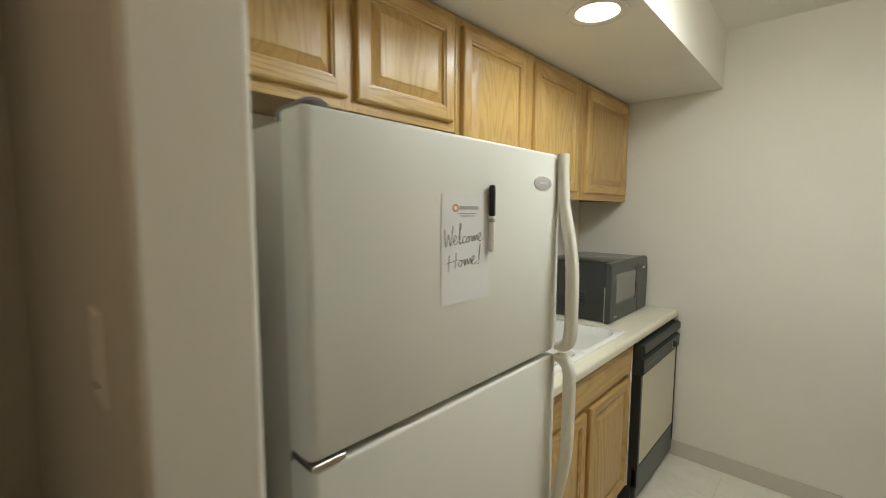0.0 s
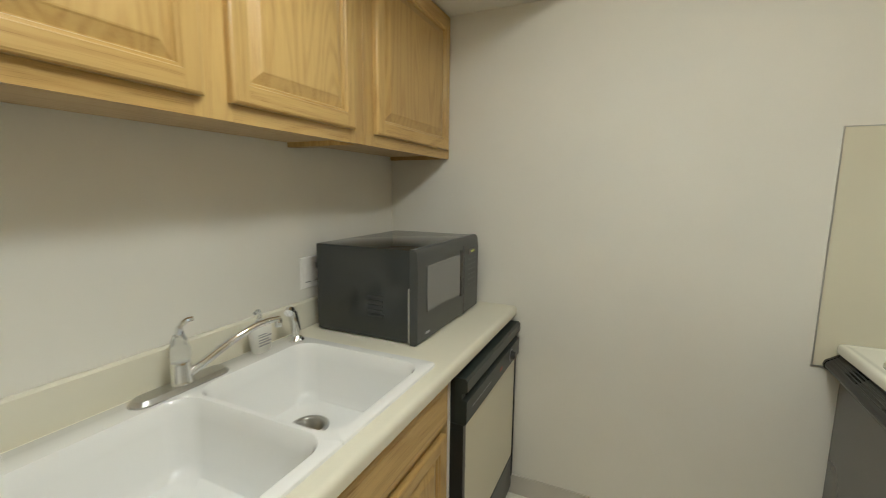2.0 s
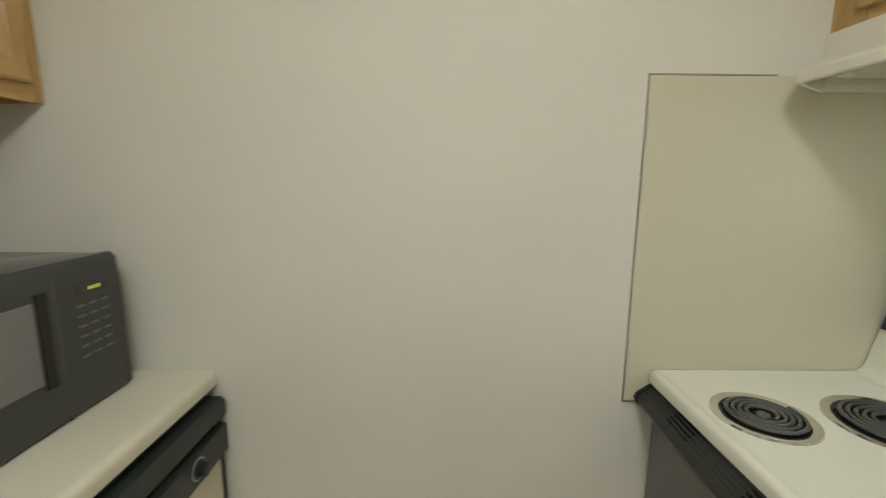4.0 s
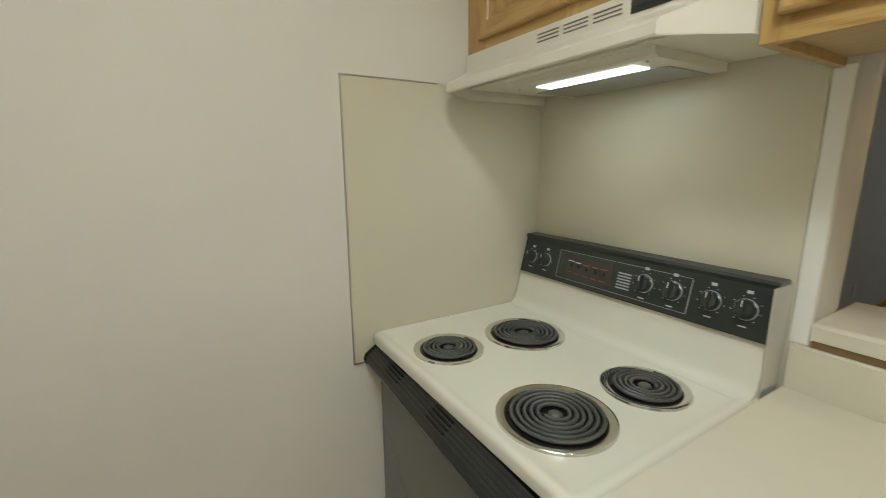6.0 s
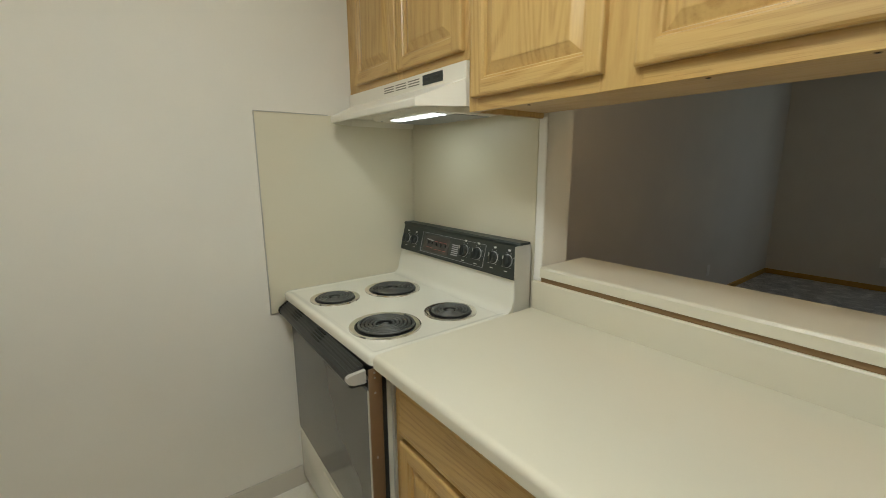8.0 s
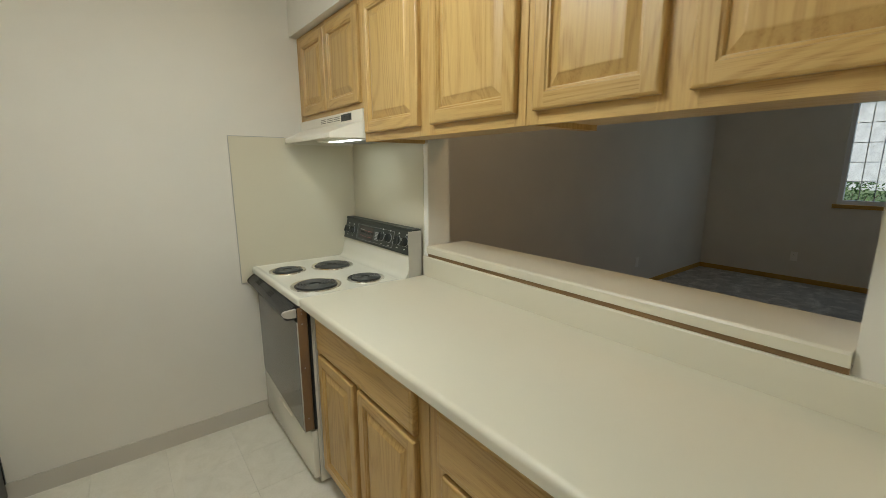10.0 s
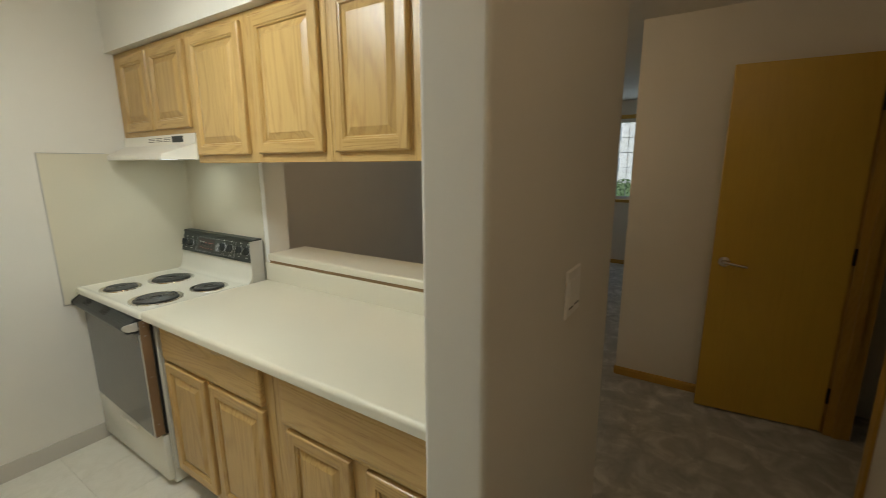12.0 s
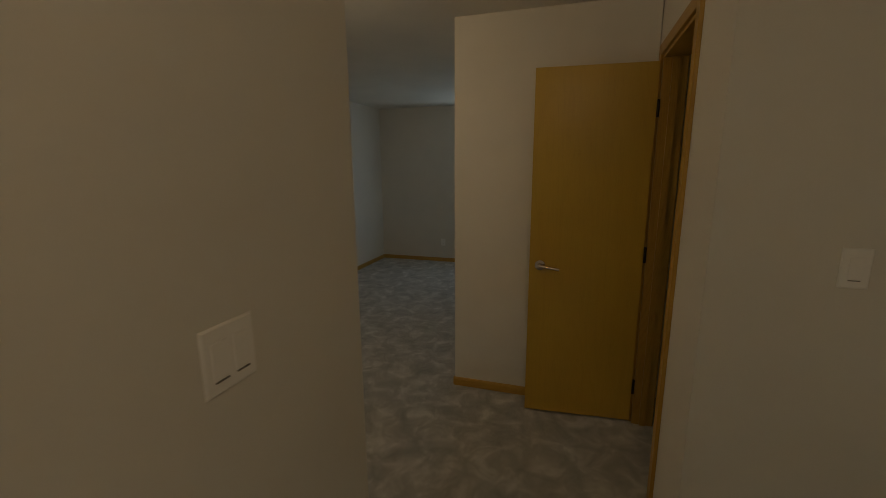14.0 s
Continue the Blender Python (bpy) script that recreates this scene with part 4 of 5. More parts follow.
def burner(x, y, r, turns):
    part("drip_pan", lathe([(r + 0.020, ZK), (r + 0.0185, ZK + 0.0045), (r + 0.013, ZK + 0.0055), (r + 0.001, ZK + 0.0010), (r * 0.6, ZK + 0.0008), (0.01, ZK + 0.0006)], (x, y, 0), 36), PANRIM, cook, "chrome drip pan", smooth=True)
    # flat black disc paints the shade of a deeper bowl
    part("drip_bowl", lathe([(r + 0.003, ZK + 0.0008), (r + 0.002, ZK + 0.0026), (r * 0.5, ZK + 0.0020), (0.004, ZK + 0.0018)], (x, y, 0), 30), PANBLACK, cook, smooth=True)
    bm = bmesh.new()
    pts = []
    n = int(turns * 26)
    for k in range(n + 1):
        a = 2 * math.pi * (k - n) / 26 + 0.3
        q = 0.022 + (r - 0.025) * k / n
        pts.append((x + q * math.cos(a), y + q * math.sin(a), ZK + 0.0072))
    pts.append((x + (r + 0.004) * math.cos(a), y + (r + 0.004) * math.sin(a), ZK + 0.0045))
    tube(pts, 0.0040, 8, bm)
    part("coil", bm, COIL, cook, "black spiral heating coil", smooth=True)
    part("coil_centre", lathe([(0.014, ZK + 0.003), (0.013, ZK + 0.006), (0.011, ZK + 0.0075), (0.002, ZK + 0.0075)], (x, y, 0), 16), COIL, cook, smooth=True)
    bm = bmesh.new()
    for k in range(3):
        a = 2 * math.pi * k / 3 + 0.4
        c, s = math.cos(a), math.sin(a)
        tube([(x + 0.012 * c, y + 0.012 * s, ZK + 0.0030), (x + (r - 0.002) * c, y + (r - 0.002) * s, ZK + 0.0030)], 0.002, 5, bm)
    part("coil_support", bm, PANBLACK, cook)


burner(0.702, 2.468, 0.074, 4.3)
burner(0.940, 2.438, 0.094, 5.6)
burner(0.716, 2.103, 0.096, 5.6)
burner(0.960, 2.077, 0.073, 4.3)

# sloping back guard with the control panel
part("guard_riser", extrude_y([(1.072, 0.9068), (1.086, 0.9080), (1.098, 0.9115), (1.107, 0.918), (1.113, 0.928), (1.117, 0.942), (1.136, 1.022), (1.19, 1.022), (1.19, 0.88), (1.137, 0.88), (1.137, 0.9055), (1.072, 0.9055)], GY0 + 0.004, GY1 - 0.004), BISQUE, rg, smooth=True)
part("guard_side", boxes(((1.120, GY0 + 0.0005, 0.900), (1.196, GY0 + 0.0038, 1.140))), GALV, rg, "bare metal guard side")
cp = part("control_panel", extrude_y([(1.122, 1.022), (1.150, 1.132), (1.146, 1.142), (1.150, 1.148), (1.196, 1.148), (1.196, 1.022)], GY0 + 0.004, GY1 - 0.016), PANELBLACK, rg, "black sloped control panel")
CN = Vector((-0.110, 0, 0.028)).normalized()


def on_panel(y, v, out=0.0):
    """A point on the control panel: across in world y, up from its lower edge in metres."""
    return Vector((1.122 + 0.028 * v / 0.1135, y, 1.022 + 0.110 * v / 0.1135)) + CN * out


def panel_card(bm, y0, y1, v0, v1, h=0.0006):
    a = [on_panel(y0, v0), on_panel(y1, v0), on_panel(y1, v1), on_panel(y0, v1)]
    b = [p + CN * h for p in a]
    loft([a, b], True, True, True, bm)


def knob(y, v, r):
    ob = part("knob", lathe([(r, 0), (r, 0.004), (r * 0.86, 0.006), (r * 0.82, 0.014), (r * 0.70, 0.017), (0.002, 0.017)], on_panel(y, v, 0.0004), 24, CN), KNOBBLACK, cp, "black control knob", smooth=True)
    c = on_panel(y, v, 0.017)
    up = Vector((0.028, 0, 0.110)).normalized()
    sd = Vector((0, 1, 0))
    lo = [c + sd * (a * 0.005) + up * (b * r * 0.92) for a, b in ((-1, -1), (1, -1), (1, 1), (-1, 1))]
    hi = [c + CN * 0.010 + sd * (a * 0.0035) + up * (b * r * 0.84) for a, b in ((-1, -1), (1, -1), (1, 1), (-1, 1))]
    part("grip", loft([lo, hi]), KNOBBLACK, ob)
    part("skirt_ring", lathe([(r + 0.0012, 0.0002), (r + 0.0012, 0.0022), (r - 0.0004, 0.0030)], on_panel(y, v, 0.0004), 24, CN), GREYPRINT, ob)
    bm = bmesh.new()
    t = [c + CN * 0.0102 + sd * (a * 0.0009) + up * (b * r) for a, b in ((-1, 0.2), (1, 0.2), (1, 0.8), (-1, 0.8))]
    loft([t, [p + CN * 0.0004 for p in t]], True, True, True, bm)
    part("pointer", bm, WHITEPRINT, ob)
    bm = bmesh.new()
    for k in range(8):
        a = radians(-140 + 40 * k)
        p = on_panel(y, v, 0.0004) + sd * (1.32 * r * math.sin(a)) + up * (1.32 * r * math.cos(a))
        q = [p + sd * (i * 0.0014) + up * (j * 0.0008) for i, j in ((-1, -1), (1, -1), (1, 1), (-1, 1))]
        loft([q, [w + CN * 0.0004 for w in q]], True, True, True, bm)
    panel_card(bm, y - 0.006, y + 0.006, v + 1.55 * r, v + 1.55 * r + 0.007)
    panel_card(bm, y - 0.008, y + 0.008, max(0.006, v - 1.75 * r), max(0.006, v - 1.75 * r) + 0.003)
    part("dial_marks", bm, WHITEPRINT, cp, "small white dial marks")


for y, v, r in ((2.622, 0.056, 0.020), (2.558, 0.056, 0.020), (2.212, 0.060, 0.023), (2.137, 0.060, 0.023), (2.049, 0.060, 0.022), (1.978, 0.060, 0.022)):
    knob(y, v, r)
bm = bmesh.new()
panel_card(bm, 2.308, 2.485, 0.022, 0.092)
part("clock_window", bm, DISPLAY, cp, "smoky clock window")
bm = bmesh.new()
for y0, y1, v0, v1 in ((2.095, 2.505, 0.0135, 0.0147), (2.095, 2.505, 0.0985, 0.0997), (2.095, 2.0965, 0.0147, 0.0985), (2.5035, 2.505, 0.0147, 0.0985)):
    panel_card(bm, y0, y1, v0, v1, 0.0009)
part("outline", bm, GREYPRINT, cp)
bm = bmesh.new()
for k in range(6):
    panel_card(bm, 2.250, 2.290, 0.030 + 0.008 * k, 0.034 + 0.008 * k)
part("instructions", bm, GREYPRINT, cp, "unreadable white print bars")
for y, v, m in ((2.455, 0.060, BLACK), (2.428, 0.058, BLACK), (2.398, 0.056, BLACK), (2.366, 0.056, BLACK), (2.336, 0.056, BLACK)):
    part("clock_button", lathe([(0.0065, 0), (0.006, 0.004), (0.001, 0.004)], on_panel(y, v, 0.0006), 14, CN), m, cp, smooth=True)
    bm = bmesh.new()
    panel_card(bm, y - 0.011, y + 0.011, v + 0.011, v + 0.014, 0.0009)
    part("clock_print", bm, REDPRINT if m is BLACK and 0.0575 > v else WHITEPRINT, cp)
    bm = bmesh.new()
    panel_card(bm, y - 0.009, y + 0.009, v - 0.022, v - 0.0195, 0.0009)
    part("clock_mark", bm, REDPRINT, cp)

# oven door, handle and drawer; the door hangs a little askew, proud at its near end


def askew(ob):
    base = _base(ob.parent)
    for v in ob.data.vertices:
        v.co.x -= 0.030 * (GY1 - v.co.y - base.y) / (GY1 - GY0)
    return ob


od = askew(part("oven_door", box((0.590, GY0 + 0.006, 0.292), (0.6175, GY1 - 0.006, 0.812), 0.005, 1), GLASSBLACK, rg, "black glass oven door"))
askew(part("door_edge", box((0.592, GY0 + 0.0005, 0.300), (0.632, GY0 + 0.0055, 0.872), 0.001, 1), BRASSY, od, "brown worn metal door edge"))
askew(part("edge_bead", box((0.588, GY0 + 0.0002, 0.296), (0.5918, GY0 + 0.0060, 0.812), 0.001, 1), GALV, od, "bright metal door bead"))
for z in (0.36, 0.60, 0.800, 0.845, 0.860):
    askew(part("screw", lathe([(0.0035, 0), (0.003, 0.0012), (0.0005, 0.0012)], (0.610, GY0 + 0.0005, z), 10, (0, -1, 0)), STEEL, od))
part("door_gap", box((0.606, GY0 + 0.0062, 0.292), (0.6180, GY0 + 0.0090, 0.870)), BLACK, rg)
part("vent_strip", box((0.596, GY0 + 0.012, 0.8130), (0.6178, GY1 - 0.006, 0.8735)), BLACK, rg)
hn = askew(part("handle", extrude_y([(0.5935, 0.8125), (0.556, 0.816), (0.548, 0.822), (0.545, 0.832), (0.549, 0.842), (0.5935, 0.874)], GY0 + 0.0345, GY1), BLACK, rg, "ribbed black full-width handle"))
for k in range(5):
    x0, z0 = 0.5580 + 0.0080 * k, 0.8490 + 0.0058 * k
    askew(part("rib", tube([(x0, GY0 + 0.040, z0), (x0, GY1 - 0.004, z0)], 0.0022, 6), PANELBLACK, hn))
for ya in (2.235, 2.470):
    for k in range(4):
        x0, z0 = 0.5600 + 0.0080 * k, 0.8515 + 0.0058 * k
        askew(part("vent_slot", box((x0 - 0.0022, ya, z0 - 0.002), (x0 + 0.0022, ya + 0.075, z0 + 0.0022)), GLOSSBLACK, hn))
for y0, y1 in ((GY0 + 0.020, GY0 + 0.0340), (GY1 - 0.0125, GY1 - 0.0005)):
    askew(part("end_cap", extrude_y([(0.5935, 0.826), (0.558, 0.829), (0.542, 0.837), (0.536, 0.847), (0.538, 0.855), (0.546, 0.860), (0.5935, 0.863)] if y0 < 2.2 else [(0.5935, 0.8105), (0.556, 0.8135), (0.546, 0.819), (0.542, 0.832), (0.547, 0.845), (0.5935, 0.877)], y0, y1), GALV if y0 < 2.2 else GLOSSBLACK, hn, "bare metal handle end" if y0 < 2.2 else ""))
struct("trim_range_filler", box((0.626, 1.9060, 0.10), (0.640, 1.9185, 0.872)), GALV, "bare metal filler strip beside the range")
part("storage_drawer", box((0.590, GY0 + 0.004, 0.045), (0.6178, GY1 - 0.004, 0.286), 0.006), BISQUE, rg, "cream storage drawer", smooth=True)
part("drawer_pull", box((0.5865, 2.20, 0.225), (0.5905, 2.40, 0.240), 0.0015, 1), HOODW, rg)
for x in (0.66, 1.15):
    for y in (GY0 + 0.05, GY1 - 0.05):
        part("foot", lathe([(0.018, 0.0), (0.018, 0.021)], (x, y, 0), 12), BLACK, rg)

# splash panels round the range
struct("trim_splash_panel_side", box((0.517, YN - 0.004, 0.822), (XR - 0.006, YN, 1.608)), SPLASH, "almond laminate splash panel on the end wall")
struct("trim_splash_panel_back", box((XR - 0.004, PY1 + 0.037, 0.80), (XR, YN - 0.004, 1.606)), SPLASH, "almond laminate splash panel behind the range")
bm = boxes(((0.5135, YN - 0.006, 0.8185), (0.5168, YN, 1.6115)), ((0.5168, YN - 0.006, 1.6082), (0.80, YN, 1.6115)), ((0.5168, YN - 0.006, 0.8185), (0.60, YN, 0.8218)))
struct("trim_splash_edge", bm, STEEL, "thin metal edging of the splash panel")
struct("trim_splash_corner", boxes(((XR - 0.010, YN - 0.010, 0.93), (XR - 0.0045, YN - 0.0045, 1.60))), SPLASH)

# ---- range hood ----
hd = thing("range_hood", (1.0, 2.3, 1.56), "cream under-cabinet range hood with its lamp on", "range hood")
HY0, HY1 = 1.926, 2.680


def hood_loop(f, d, z, inset=0.0):
    """Plan of the hood: full width behind, drawn in towards the front lip at x = f."""
    a, b, q = HY0 + inset, HY1 - inset, 0.900 + inset * 0.4
    return [(1.212, a, z), (q, a, z), (f + inset, a + d, z), (f + inset, b - d, z), (q, b, z), (1.212, b, z)]


part("shell", loft([hood_loop(0.9, 0.0006, 1.636, 0.012), hood_loop(0.784, 0.078, 1.588, 0.010), hood_loop(0.784, 0.080, 1.573, 0.006), hood_loop(0.782, 0.080, 1.573), hood_loop(0.780, 0.080, 1.576), hood_loop(0.780, 0.080, 1.593), hood_loop(0.784, 0.078, 1.599),
                    hood_loop(0.897, 0.0006, 1.646), hood_loop(0.8998, 0.0004, 1.650), hood_loop(0.8998, 0.0004, 1.6945)]), HOODW, hd)
part("base_pan", box((0.900, 1.942, 1.6000), (1.2085, 2.664, 1.6040)), HOODW, hd)
bxp = part("lamp_box", extrude_y([(0.912, 1.6350), (0.930, 1.585), (0.938, 1.5800), (1.190, 1.5800), (1.200, 1.6350)], 2.10, 2.53), HOODW, hd, "cream lamp and filter housing")
part("lamp_lens", box((0.958, 2.165, 1.5772), (1.012, 2.445, 1.5798), 0.0004, 1), HOODGLOW, bxp, "lit white lamp lens")
part("filter", box((1.024, 2.13, 1.5770), (1.180, 2.51, 1.5798), 0.001, 1), FILTER, bxp, "grey mesh grease filter")
for y in (2.13, 2.50):
    part("screw", lathe([(0.004, 0), (0.003, -0.003), (0.001, -0.003)], (0.950, y, 1.5800), 10), STEEL, bxp)
for k in range(3):
    for r in range(3):
        part("vent_slot", box((0.8988, 2.318 - 0.080 * k, 1.663 + 0.0080 * r), (0.9004, 2.384 - 0.080 * k, 1.6662 + 0.0080 * r)), VENT, hd)
sw = part("switch_panel", box((0.8975, 2.033, 1.657), (0.9000, 2.137, 1.6865)), PANELBLACK, hd, "black switch panel")
for y in (2.048, 2.098):
    part("switch", box((0.8962, y, 1.666), (0.8976, y + 0.030, 1.678), 0.0005, 1), BLACK, sw)

# ---- lamps ----
can = thing("recessed_light", (CX, CY, 2.13), "white recessed can light, switched on", "ceiling light")
part("trim_ring", loft([[(CX + r * math.cos(2 * math.pi * k / 36), CY + r * math.sin(2 * math.pi * k / 36), z) for k in range(36)] for r, z in ((CR + 0.021, SZ - 0.0005), (CR + 0.020, SZ - 0.005), (CR + 0.004, SZ - 0.007), (CR - 0.007, SZ - 0.002), (CR - 0.007, SZ + 0.01))], True, False, False), ENAMEL, can, smooth=True)
bm = bmesh.new()
loft([[(CX + r * math.cos(2 * math.pi * k / 32), CY + r * math.sin(2 * math.pi * k / 32), z) for k in range(32)] for r, z in ((CR - 0.007, SZ - 0.002), (CR - 0.009, SZ + 0.05), (0.05, SZ + 0.10))], True, False, True, bm)
part("baffle", bm, ENAMEL, can, smooth=True)
part("lens", lathe([(CR - 0.011, SZ + 0.012), (CR - 0.013, SZ + 0.008), (0.03, SZ + 0.004), (0.002, SZ + 0.003)], (CX, CY, 0), 32), CANGLOW, can, "glowing frosted lamp", smooth=True)
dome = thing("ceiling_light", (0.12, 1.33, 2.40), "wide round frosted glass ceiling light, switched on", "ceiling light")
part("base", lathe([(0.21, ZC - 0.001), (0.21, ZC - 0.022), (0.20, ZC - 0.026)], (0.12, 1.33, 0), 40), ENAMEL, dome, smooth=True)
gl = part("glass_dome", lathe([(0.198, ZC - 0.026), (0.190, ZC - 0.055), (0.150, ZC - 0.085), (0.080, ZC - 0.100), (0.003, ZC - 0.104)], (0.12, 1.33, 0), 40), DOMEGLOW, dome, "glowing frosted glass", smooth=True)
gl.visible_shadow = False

# assumed fixtures, out of view, for the added entry and dining fill
for lx, ly, where in ((0.0, -0.78, "entry"), (1.88, 1.12, "dining")):
    fx2 = thing("ceiling_light", (lx, ly, 2.40), "round frosted glass " + where + " ceiling light assumed out of view, switched on", "ceiling light")
    part("base", lathe([(0.13, ZC - 0.001), (0.13, ZC - 0.022), (0.12, ZC - 0.026)], (lx, ly, 0), 36), ENAMEL, fx2, smooth=True)
    gl = part("glass_dome", lathe([(0.118, ZC - 0.026), (0.112, ZC - 0.055), (0.085, ZC - 0.085), (0.045, ZC - 0.100), (0.003, ZC - 0.103)], (lx, ly, 0), 36), DOMEGLOW, fx2, "glowing frosted glass", smooth=True)
    gl.visible_shadow = False

# ---- switches and outlets ----


def plate(name, place, out, w, label, kind, gangs=1):
    """A wall plate at the middle of its back; out: the wall's outward axis as (x, y)."""
    ox, oy = out
    c = Vector(place)
    th = thing(name, place, label, kind)
    side = Vector((-oy, ox, 0))
    o = Vector((ox, oy, 0))

    def slab(u0, u1, v0, v1, d0, d1, e):
        lp = []
        for d, i in ((d0, 0), (d1 - e, 0), (d1, e)):
            lp.append([c + side * u + o * d + Vector((0, 0, v)) for u, v in ((u0 + i, v0 + i), (u1 - i, v0 + i), (u1 - i, v1 - i), (u0 + i, v1 - i))])
        return loft(lp)

    part("cover_plate", slab(-w / 2, w / 2, -0.0575, 0.0575, 0.0005, 0.006, 0.003), PLATE, th)
    for g in range(gangs):
        u = (g - (gangs - 1) / 2) * 0.046
        if name == "light_switch":
            part("rocker", slab(u - 0.0165, u + 0.0165, -0.033, 0.033, 0.0055, 0.0078, 0.001), PLATE, th)
            part("rocker_edge", slab(u - 0.014, u + 0.014, -0.036, -0.0335, 0.0055, 0.0085, 0.0005), SEAL, th)
        else:
            for v in (-0.019, 0.019):
                ob = part("socket", slab(u - 0.017, u + 0.017, v - 0.014, v + 0.014, 0.0055, 0.0078, 0.001), PLATE, th)
                for q in (-0.006, 0.006):
                    part("slot", slab(u + q - 0.001, u + q + 0.001, v - 0.004, v + 0.005, 0.0077, 0.0081, 0.0001), SEAL, ob)
    for v in (-0.048, 0.048):
        part("screw", lathe([(0.003, 0.0055), (0.0025, 0.0068), (0.0005, 0.0068)], c + Vector((0, 0, v)), 10, o), PLATE, th)
    return th


plate("light_switch", (0.805, 0.118, 1.247), (0, -1), 0.110, "white double rocker light switch on the hall wall", "light switch", 2)
plate("light_switch", (1.72, -1.175, 1.265), (-1, 0), 0.071, "white single light switch on the entry wall", "light switch")
plate("light_switch", (-0.515, 0.02, 1.30), (0, -1), 0.071, "white light switch on the wall beside the refrigerator", "light switch")
plate("light_switch", (XL, 2.108, 1.094), (1, 0), 0.116, "white double wall switch plate above the backsplash", "light switch", 2)
plate("wall_outlet", (XE, 1.62, 0.32), (-1, 0), 0.071, "white wall outlet low on the far wall", "outlet")

plug = thing("power_plug", (XL + 0.008, 2.137, 1.115), "black power plug in the outlet behind the microwave", "plug")
part("body", box((XL + 0.0082, 2.124, 1.103), (XL + 0.032, 2.150, 1.128), 0.004), BLACK, plug)
part("cord", tube(smooth_path([(XL + 0.030, 2.137, 1.112), (XL + 0.050, 2.150, 1.095), (XL + 0.048, 2.200, 1.020), (XL + 0.050, 2.300, 0.960)]), 0.0035, 8), BLACK, plug, smooth=True)
pn = thing("wall_outlet", (4.84, YN, 0.32), "white wall outlet low on the living room wall", "outlet")
part("cover_plate", box((4.805, YN - 0.006, 0.2625), (4.876, YN - 0.0005, 0.3775), 0.002, 1), PLATE, pn)
for v in (0.301, 0.339):
    part("socket", box((4.823, YN - 0.008, v - 0.014), (4.858, YN - 0.0055, v + 0.014), 0.001, 1), PLATE, pn)

# ---- hall door ----
dr = thing("door_1", (2.835, YD + 0.012, 0), "open golden wood veneer flush door", "door", kind="structure")
ang = math.atan2(0.625, -0.053)
ux, uy = math.cos(ang), math.sin(ang)
nx, ny = -uy, ux
if nx > 0:
    nx, ny = -nx, -ny
hx0, hy0 = 2.835, YD + 0.012


def leaf_pt(a, d, z):
    """a: along the leaf from the hinge; d: out from its west face."""
    return Vector((hx0 + ux * a + nx * d, hy0 + uy * a + ny * d, z))


def leaf_box(a0, a1, d0, d1, z0, z1):
    return loft([[leaf_pt(a, d, z) for a, d in ((a0, d0), (a1, d0), (a1, d1), (a0, d1))] for z in (z0, z1)])


LW = 0.632
part("leaf", leaf_box(0.004, LW, -0.035, 0, 0.014, 2.075), MAPLE, dr)
rose = part("door_handle", lathe([(0.031, 0), (0.030, 0.006), (0.014, 0.010), (0.012, 0.040), (0.002, 0.042)], leaf_pt(LW - 0.062, 0.0003, 0.965), 24, (nx, ny, 0)), NICKEL, dr, "satin nickel lever handle", smooth=True)
part("lever", tube(smooth_path([leaf_pt(LW - 0.062, 0.040, 0.965), leaf_pt(LW - 0.080, 0.050, 0.966), leaf_pt(LW - 0.120, 0.052, 0.960), leaf_pt(LW - 0.172, 0.050, 0.952)], 6), [0.010] * 4 + [0.009] * 15, 10), NICKEL, rose, smooth=True)
part("latch_plate", leaf_box(LW, LW + 0.0012, -0.029, -0.006, 0.935, 0.995), NICKEL, dr)
for z in (0.24, 1.05, 1.84):
    part("hinge", tube([leaf_pt(-0.004, 0.004, z - 0.045), leaf_pt(-0.004, 0.004, z + 0.045)], 0.0075, 10), BRONZE, dr, "dark metal hinge", smooth=True)
# casing and jamb
bm = boxes(((DX0 - 0.058, YD, 0), (DX0 - 0.002, YD + 0.016, DZ + 0.058)), ((DX1 + 0.002, YD, 0), (DX1 + 0.058, YD + 0.016, DZ + 0.058)), bevel=0.003)
struct("trim_door_casing", bm, TRIM_Z, "golden oak door casing")
struct("trim_door_casing_head", box((DX0 - 0.002, YD, DZ + 0.002), (DX1 + 0.002, YD + 0.0155, DZ + 0.058), 0.003), TRIM_X)
bm = boxes(((DX0 - 0.001, YD - 0.115, 0), (DX0 + 0.016, YD + 0.002, DZ)), ((DX1 - 0.016, YD - 0.115, 0), (DX1 + 0.001, YD + 0.002, DZ)), ((DX0 + 0.016, YD - 0.115, DZ - 0.016), (DX1 - 0.016, YD + 0.002, DZ + 0.001)),
           ((DX0 + 0.016, YD - 0.075, 0), (DX0 + 0.027, YD - 0.040, DZ - 0.016)), ((DX1 - 0.027, YD - 0.075, 0), (DX1 - 0.016, YD - 0.040, DZ - 0.016)))
struct("trim_door_jamb", bm, TRIM_Z, "golden oak door jamb")

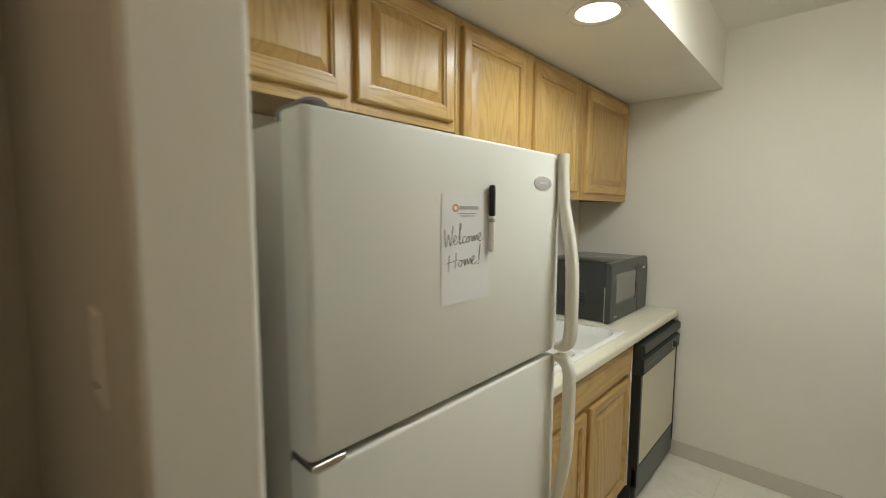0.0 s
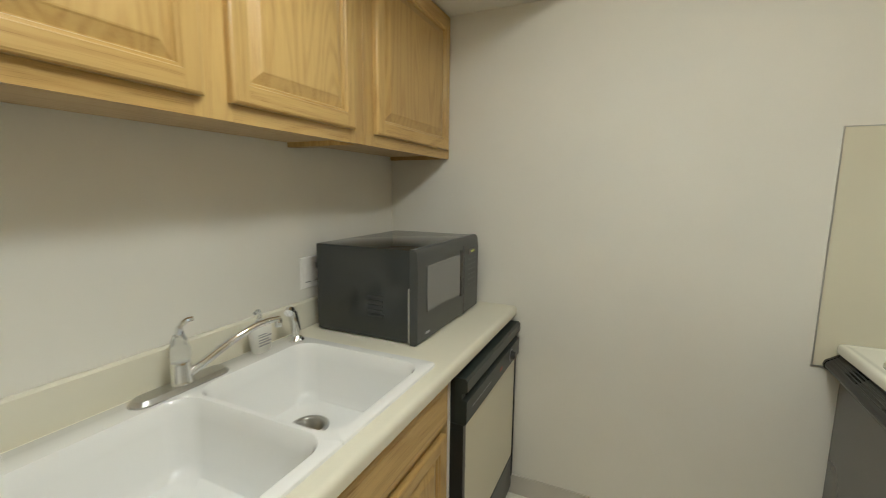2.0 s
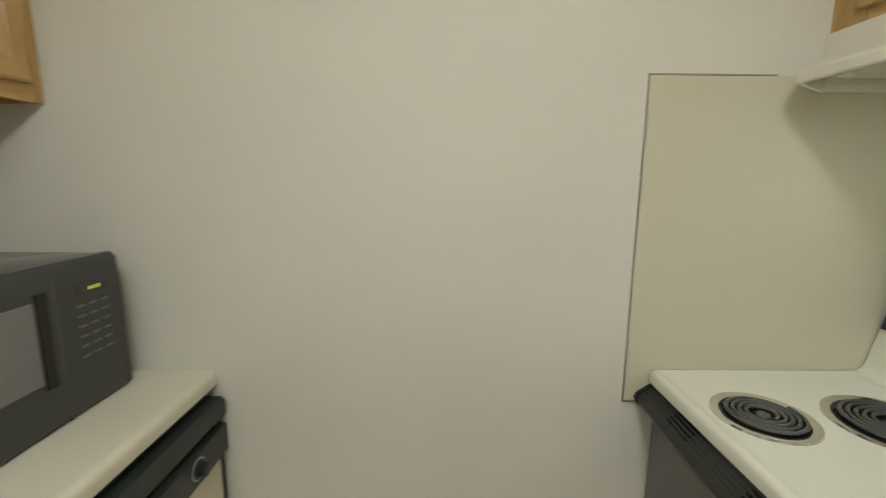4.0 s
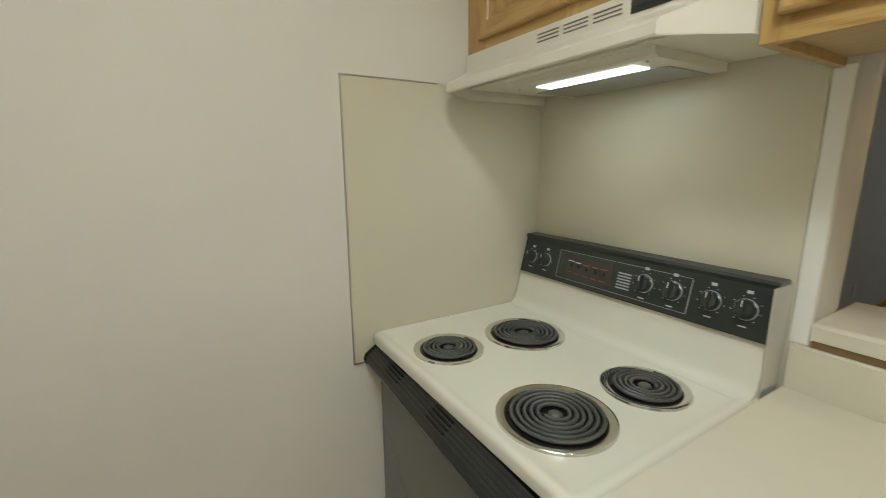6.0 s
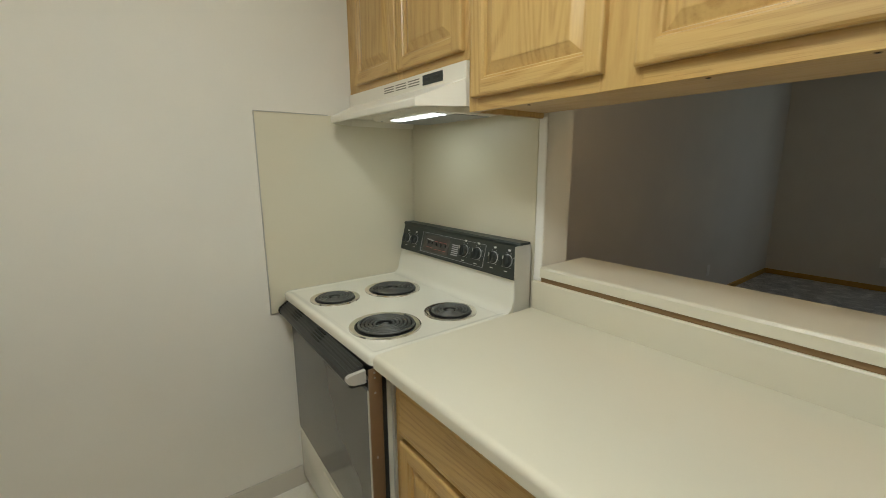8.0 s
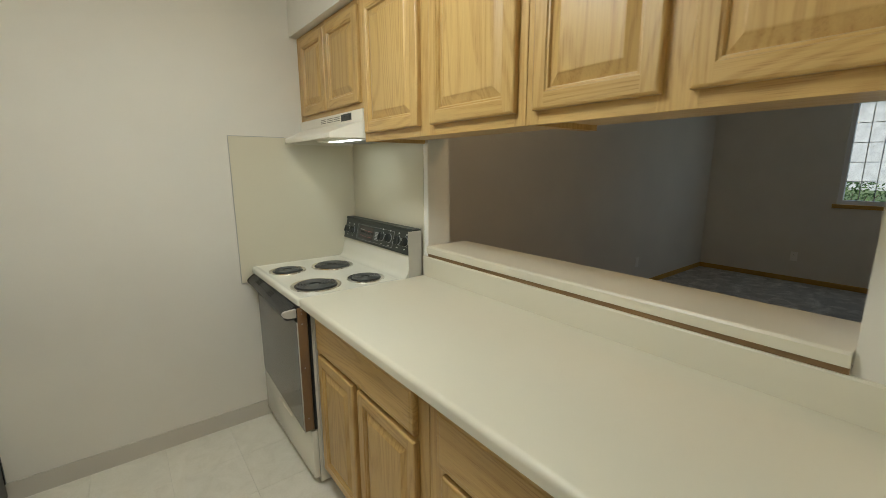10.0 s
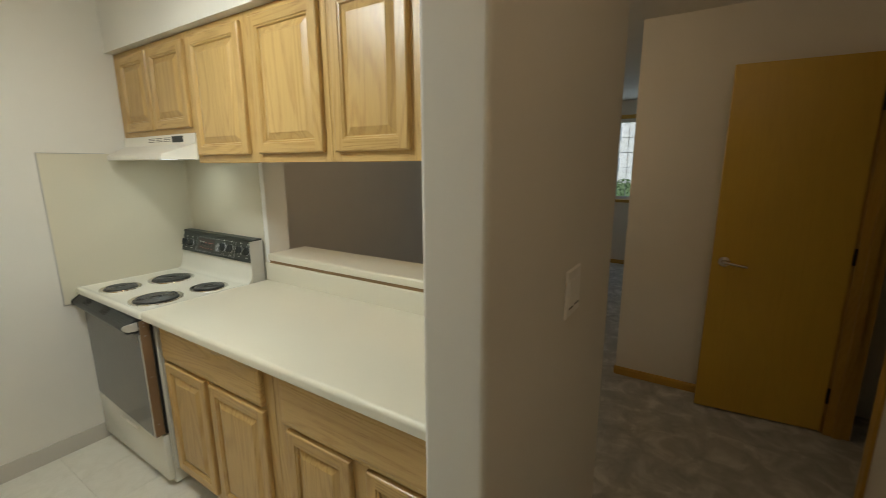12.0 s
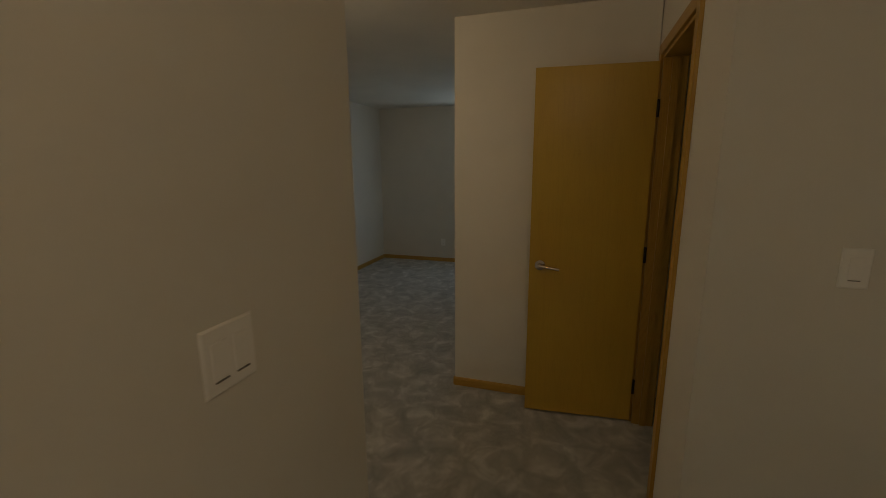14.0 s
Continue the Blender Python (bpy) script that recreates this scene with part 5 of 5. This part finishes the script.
# ---- living room window ----
wn = thing("window_1", (XE + 0.06, (WY0 + WY1) / 2, WZ0), "white vinyl window with oak sill in daylight", "window", kind="structure")
f = 0.045
X0, X1 = XE + 0.03, XE + 0.10
part("window_frame", boxes(((X0, WY0, WZ0), (X1, WY0 + f, WZ1)), ((X0, WY1 - f, WZ0), (X1, WY1, WZ1)), ((X0, WY0 + f, WZ0), (X1, WY1 - f, WZ0 + f)), ((X0, WY0 + f, WZ1 - f), (X1, WY1 - f, WZ1))), WHITEVINYL, wn)
ym = (WY0 + WY1) / 2
part("meeting_stile", box((X0 + 0.01, ym - 0.02, WZ0 + f), (X1 - 0.01, ym + 0.02, WZ1 - f)), WHITEVINYL, wn)
for y0, y1 in ((WY0 + f, ym - 0.02), (ym + 0.02, WY1 - f)):
    p = part("pane", box((X0 + 0.030, y0, WZ0 + f), (X0 + 0.034, y1, WZ1 - f)), GLASS, wn)
    p.visible_shadow = False
    bm = bmesh.new()
    for k in range(1, 3):
        y = y0 + (y1 - y0) * k / 3
        add_box(bm, (X0 + 0.036, y - 0.004, WZ0 + f), (X0 + 0.042, y + 0.004, WZ1 - f))
    for k in range(1, 5):
        z = WZ0 + f + (WZ1 - WZ0 - 2 * f) * k / 5
        add_box(bm, (X0 + 0.0365, y0, z - 0.004), (X0 + 0.0415, y1, z + 0.004))
    part("grille", bm, WHITEVINYL, p)
part("window_sill", box((XE - 0.03, WY0 - 0.03, WZ0 - 0.045), (XE + 0.028, WY1 + 0.03, WZ0 - 0.001), 0.004), TRIM_Y, wn, "golden oak sill")
part("head_rail", box((XE - 0.035, WY0 - 0.02, WZ1 + 0.002), (XE - 0.001, WY1 + 0.03, WZ1 + 0.055), 0.003), TRIM_Y, wn, "blind head rail")

# ---- outside ----
bm = bmesh.new()
bmesh.ops.create_grid(bm, x_segments=4, y_segments=4, size=400)
for v in bm.verts:
    v.co += Vector((407.2, 0, -0.45))
struct("ground", bm, GRASS, "green lawn outside the window")
house = thing("apartment_building", (45, 8, -0.45), "pale apartment building beyond the lawn", "building")
part("wall", box((45, -16, -0.45), (53, 34, 7.0)), BRICKFAR, house)
part("roof", loft([[(44.2, y, 7.0), (53.8, y, 7.0), (49, y, 9.6)] for y in (-16.6, 34.6)]), ROOF, house)
for k in range(9):
    for z in (0.6, 3.6):
        w = part("window", box((44.95, -12 + 5 * k, z), (45.02, -10.3 + 5 * k, z + 1.5)), WHITEVINYL, house)
        part("pane", box((44.90, -11.9 + 5 * k, z + 0.1), (44.95, -10.4 + 5 * k, z + 1.4)), DARKPANE, w)


def shrub(place, r, h, mat, label, n=900):
    th = thing("shrub", place, label, "shrub")
    rnd = random.Random(int(place[0] * 7 + place[1] * 13))
    bm = bmesh.new()
    for k in range(5):
        a = k * 1.3
        tube(smooth_path([place, (place[0] + 0.2 * r * math.cos(a), place[1] + 0.2 * r * math.sin(a), place[2] + h * 0.4), (place[0] + 0.5 * r * math.cos(a), place[1] + 0.5 * r * math.sin(a), place[2] + h * 0.8)], 3), [0.03 - 0.0035 * i for i in range(7)], 5, bm)
    part("stems", bm, BARK, th)
    bm = bmesh.new()
    for k in range(n):
        a, q, z = rnd.uniform(0, 6.28), rnd.random() ** 0.5, rnd.random()
        lim = r * (0.55 + 0.45 * math.sin(3.1 * (0.15 + 0.8 * z))) * (0.8 + 0.2 * math.sin(3 * a + 5 * z))
        c = Vector(place) + Vector((lim * q * math.cos(a), lim * q * math.sin(a), h * (0.12 + 0.88 * z)))
        d = Vector((rnd.uniform(-1, 1), rnd.uniform(-1, 1), rnd.uniform(-0.6, 1))).normalized()
        e = d.orthogonal().normalized()
        s = rnd.uniform(0.03, 0.07)
        bm.faces.new([bm.verts.new(c + p) for p in (-d * s, e * s * 0.5, d * s, -e * s * 0.5)])
    part("leaves", bm, mat, th)


shrub((14.0, 2.3, -0.45), 1.1, 1.5, LEAF, "rounded green shrub on the lawn")
shrub((19.0, 4.6, -0.45), 1.2, 2.0, LEAFRED, "russet shrub on the lawn")
shrub((18.0, 1.6, -0.45), 1.0, 1.3, LEAF, "low green shrub on the lawn")

# ---- kitchen floor tiles ----
ts, gap = 0.305, 0.0012
fl = bpy.data.objects["floor"]
me = bpy.data.meshes.new("tile")
tb = loft([[(gap / 2, gap / 2, -0.004), (ts - gap / 2, gap / 2, -0.004), (ts - gap / 2, ts - gap / 2, -0.004), (gap / 2, ts - gap / 2, -0.004)],
           [(gap / 2, gap / 2, -0.0008), (ts - gap / 2, gap / 2, -0.0008), (ts - gap / 2, ts - gap / 2, -0.0008), (gap / 2, ts - gap / 2, -0.0008)],
           [(gap, gap, 0), (ts - gap, gap, 0), (ts - gap, ts - gap, 0), (gap, ts - gap, 0)]], True, False, True)
bmesh.ops.recalc_face_normals(tb, faces=tb.faces)
tb.to_mesh(me)
tb.free()
me.materials.append(VINYL)
for i in range(8):
    for j in range(9):
        x, y = XL + i * ts, YN - (j + 1) * ts
        if y < KY - 0.1 or x + ts > XR + 0.13:
            continue
        ob = new("tile", me)
        ob.location = (x, y, 0)
        ob.parent = fl
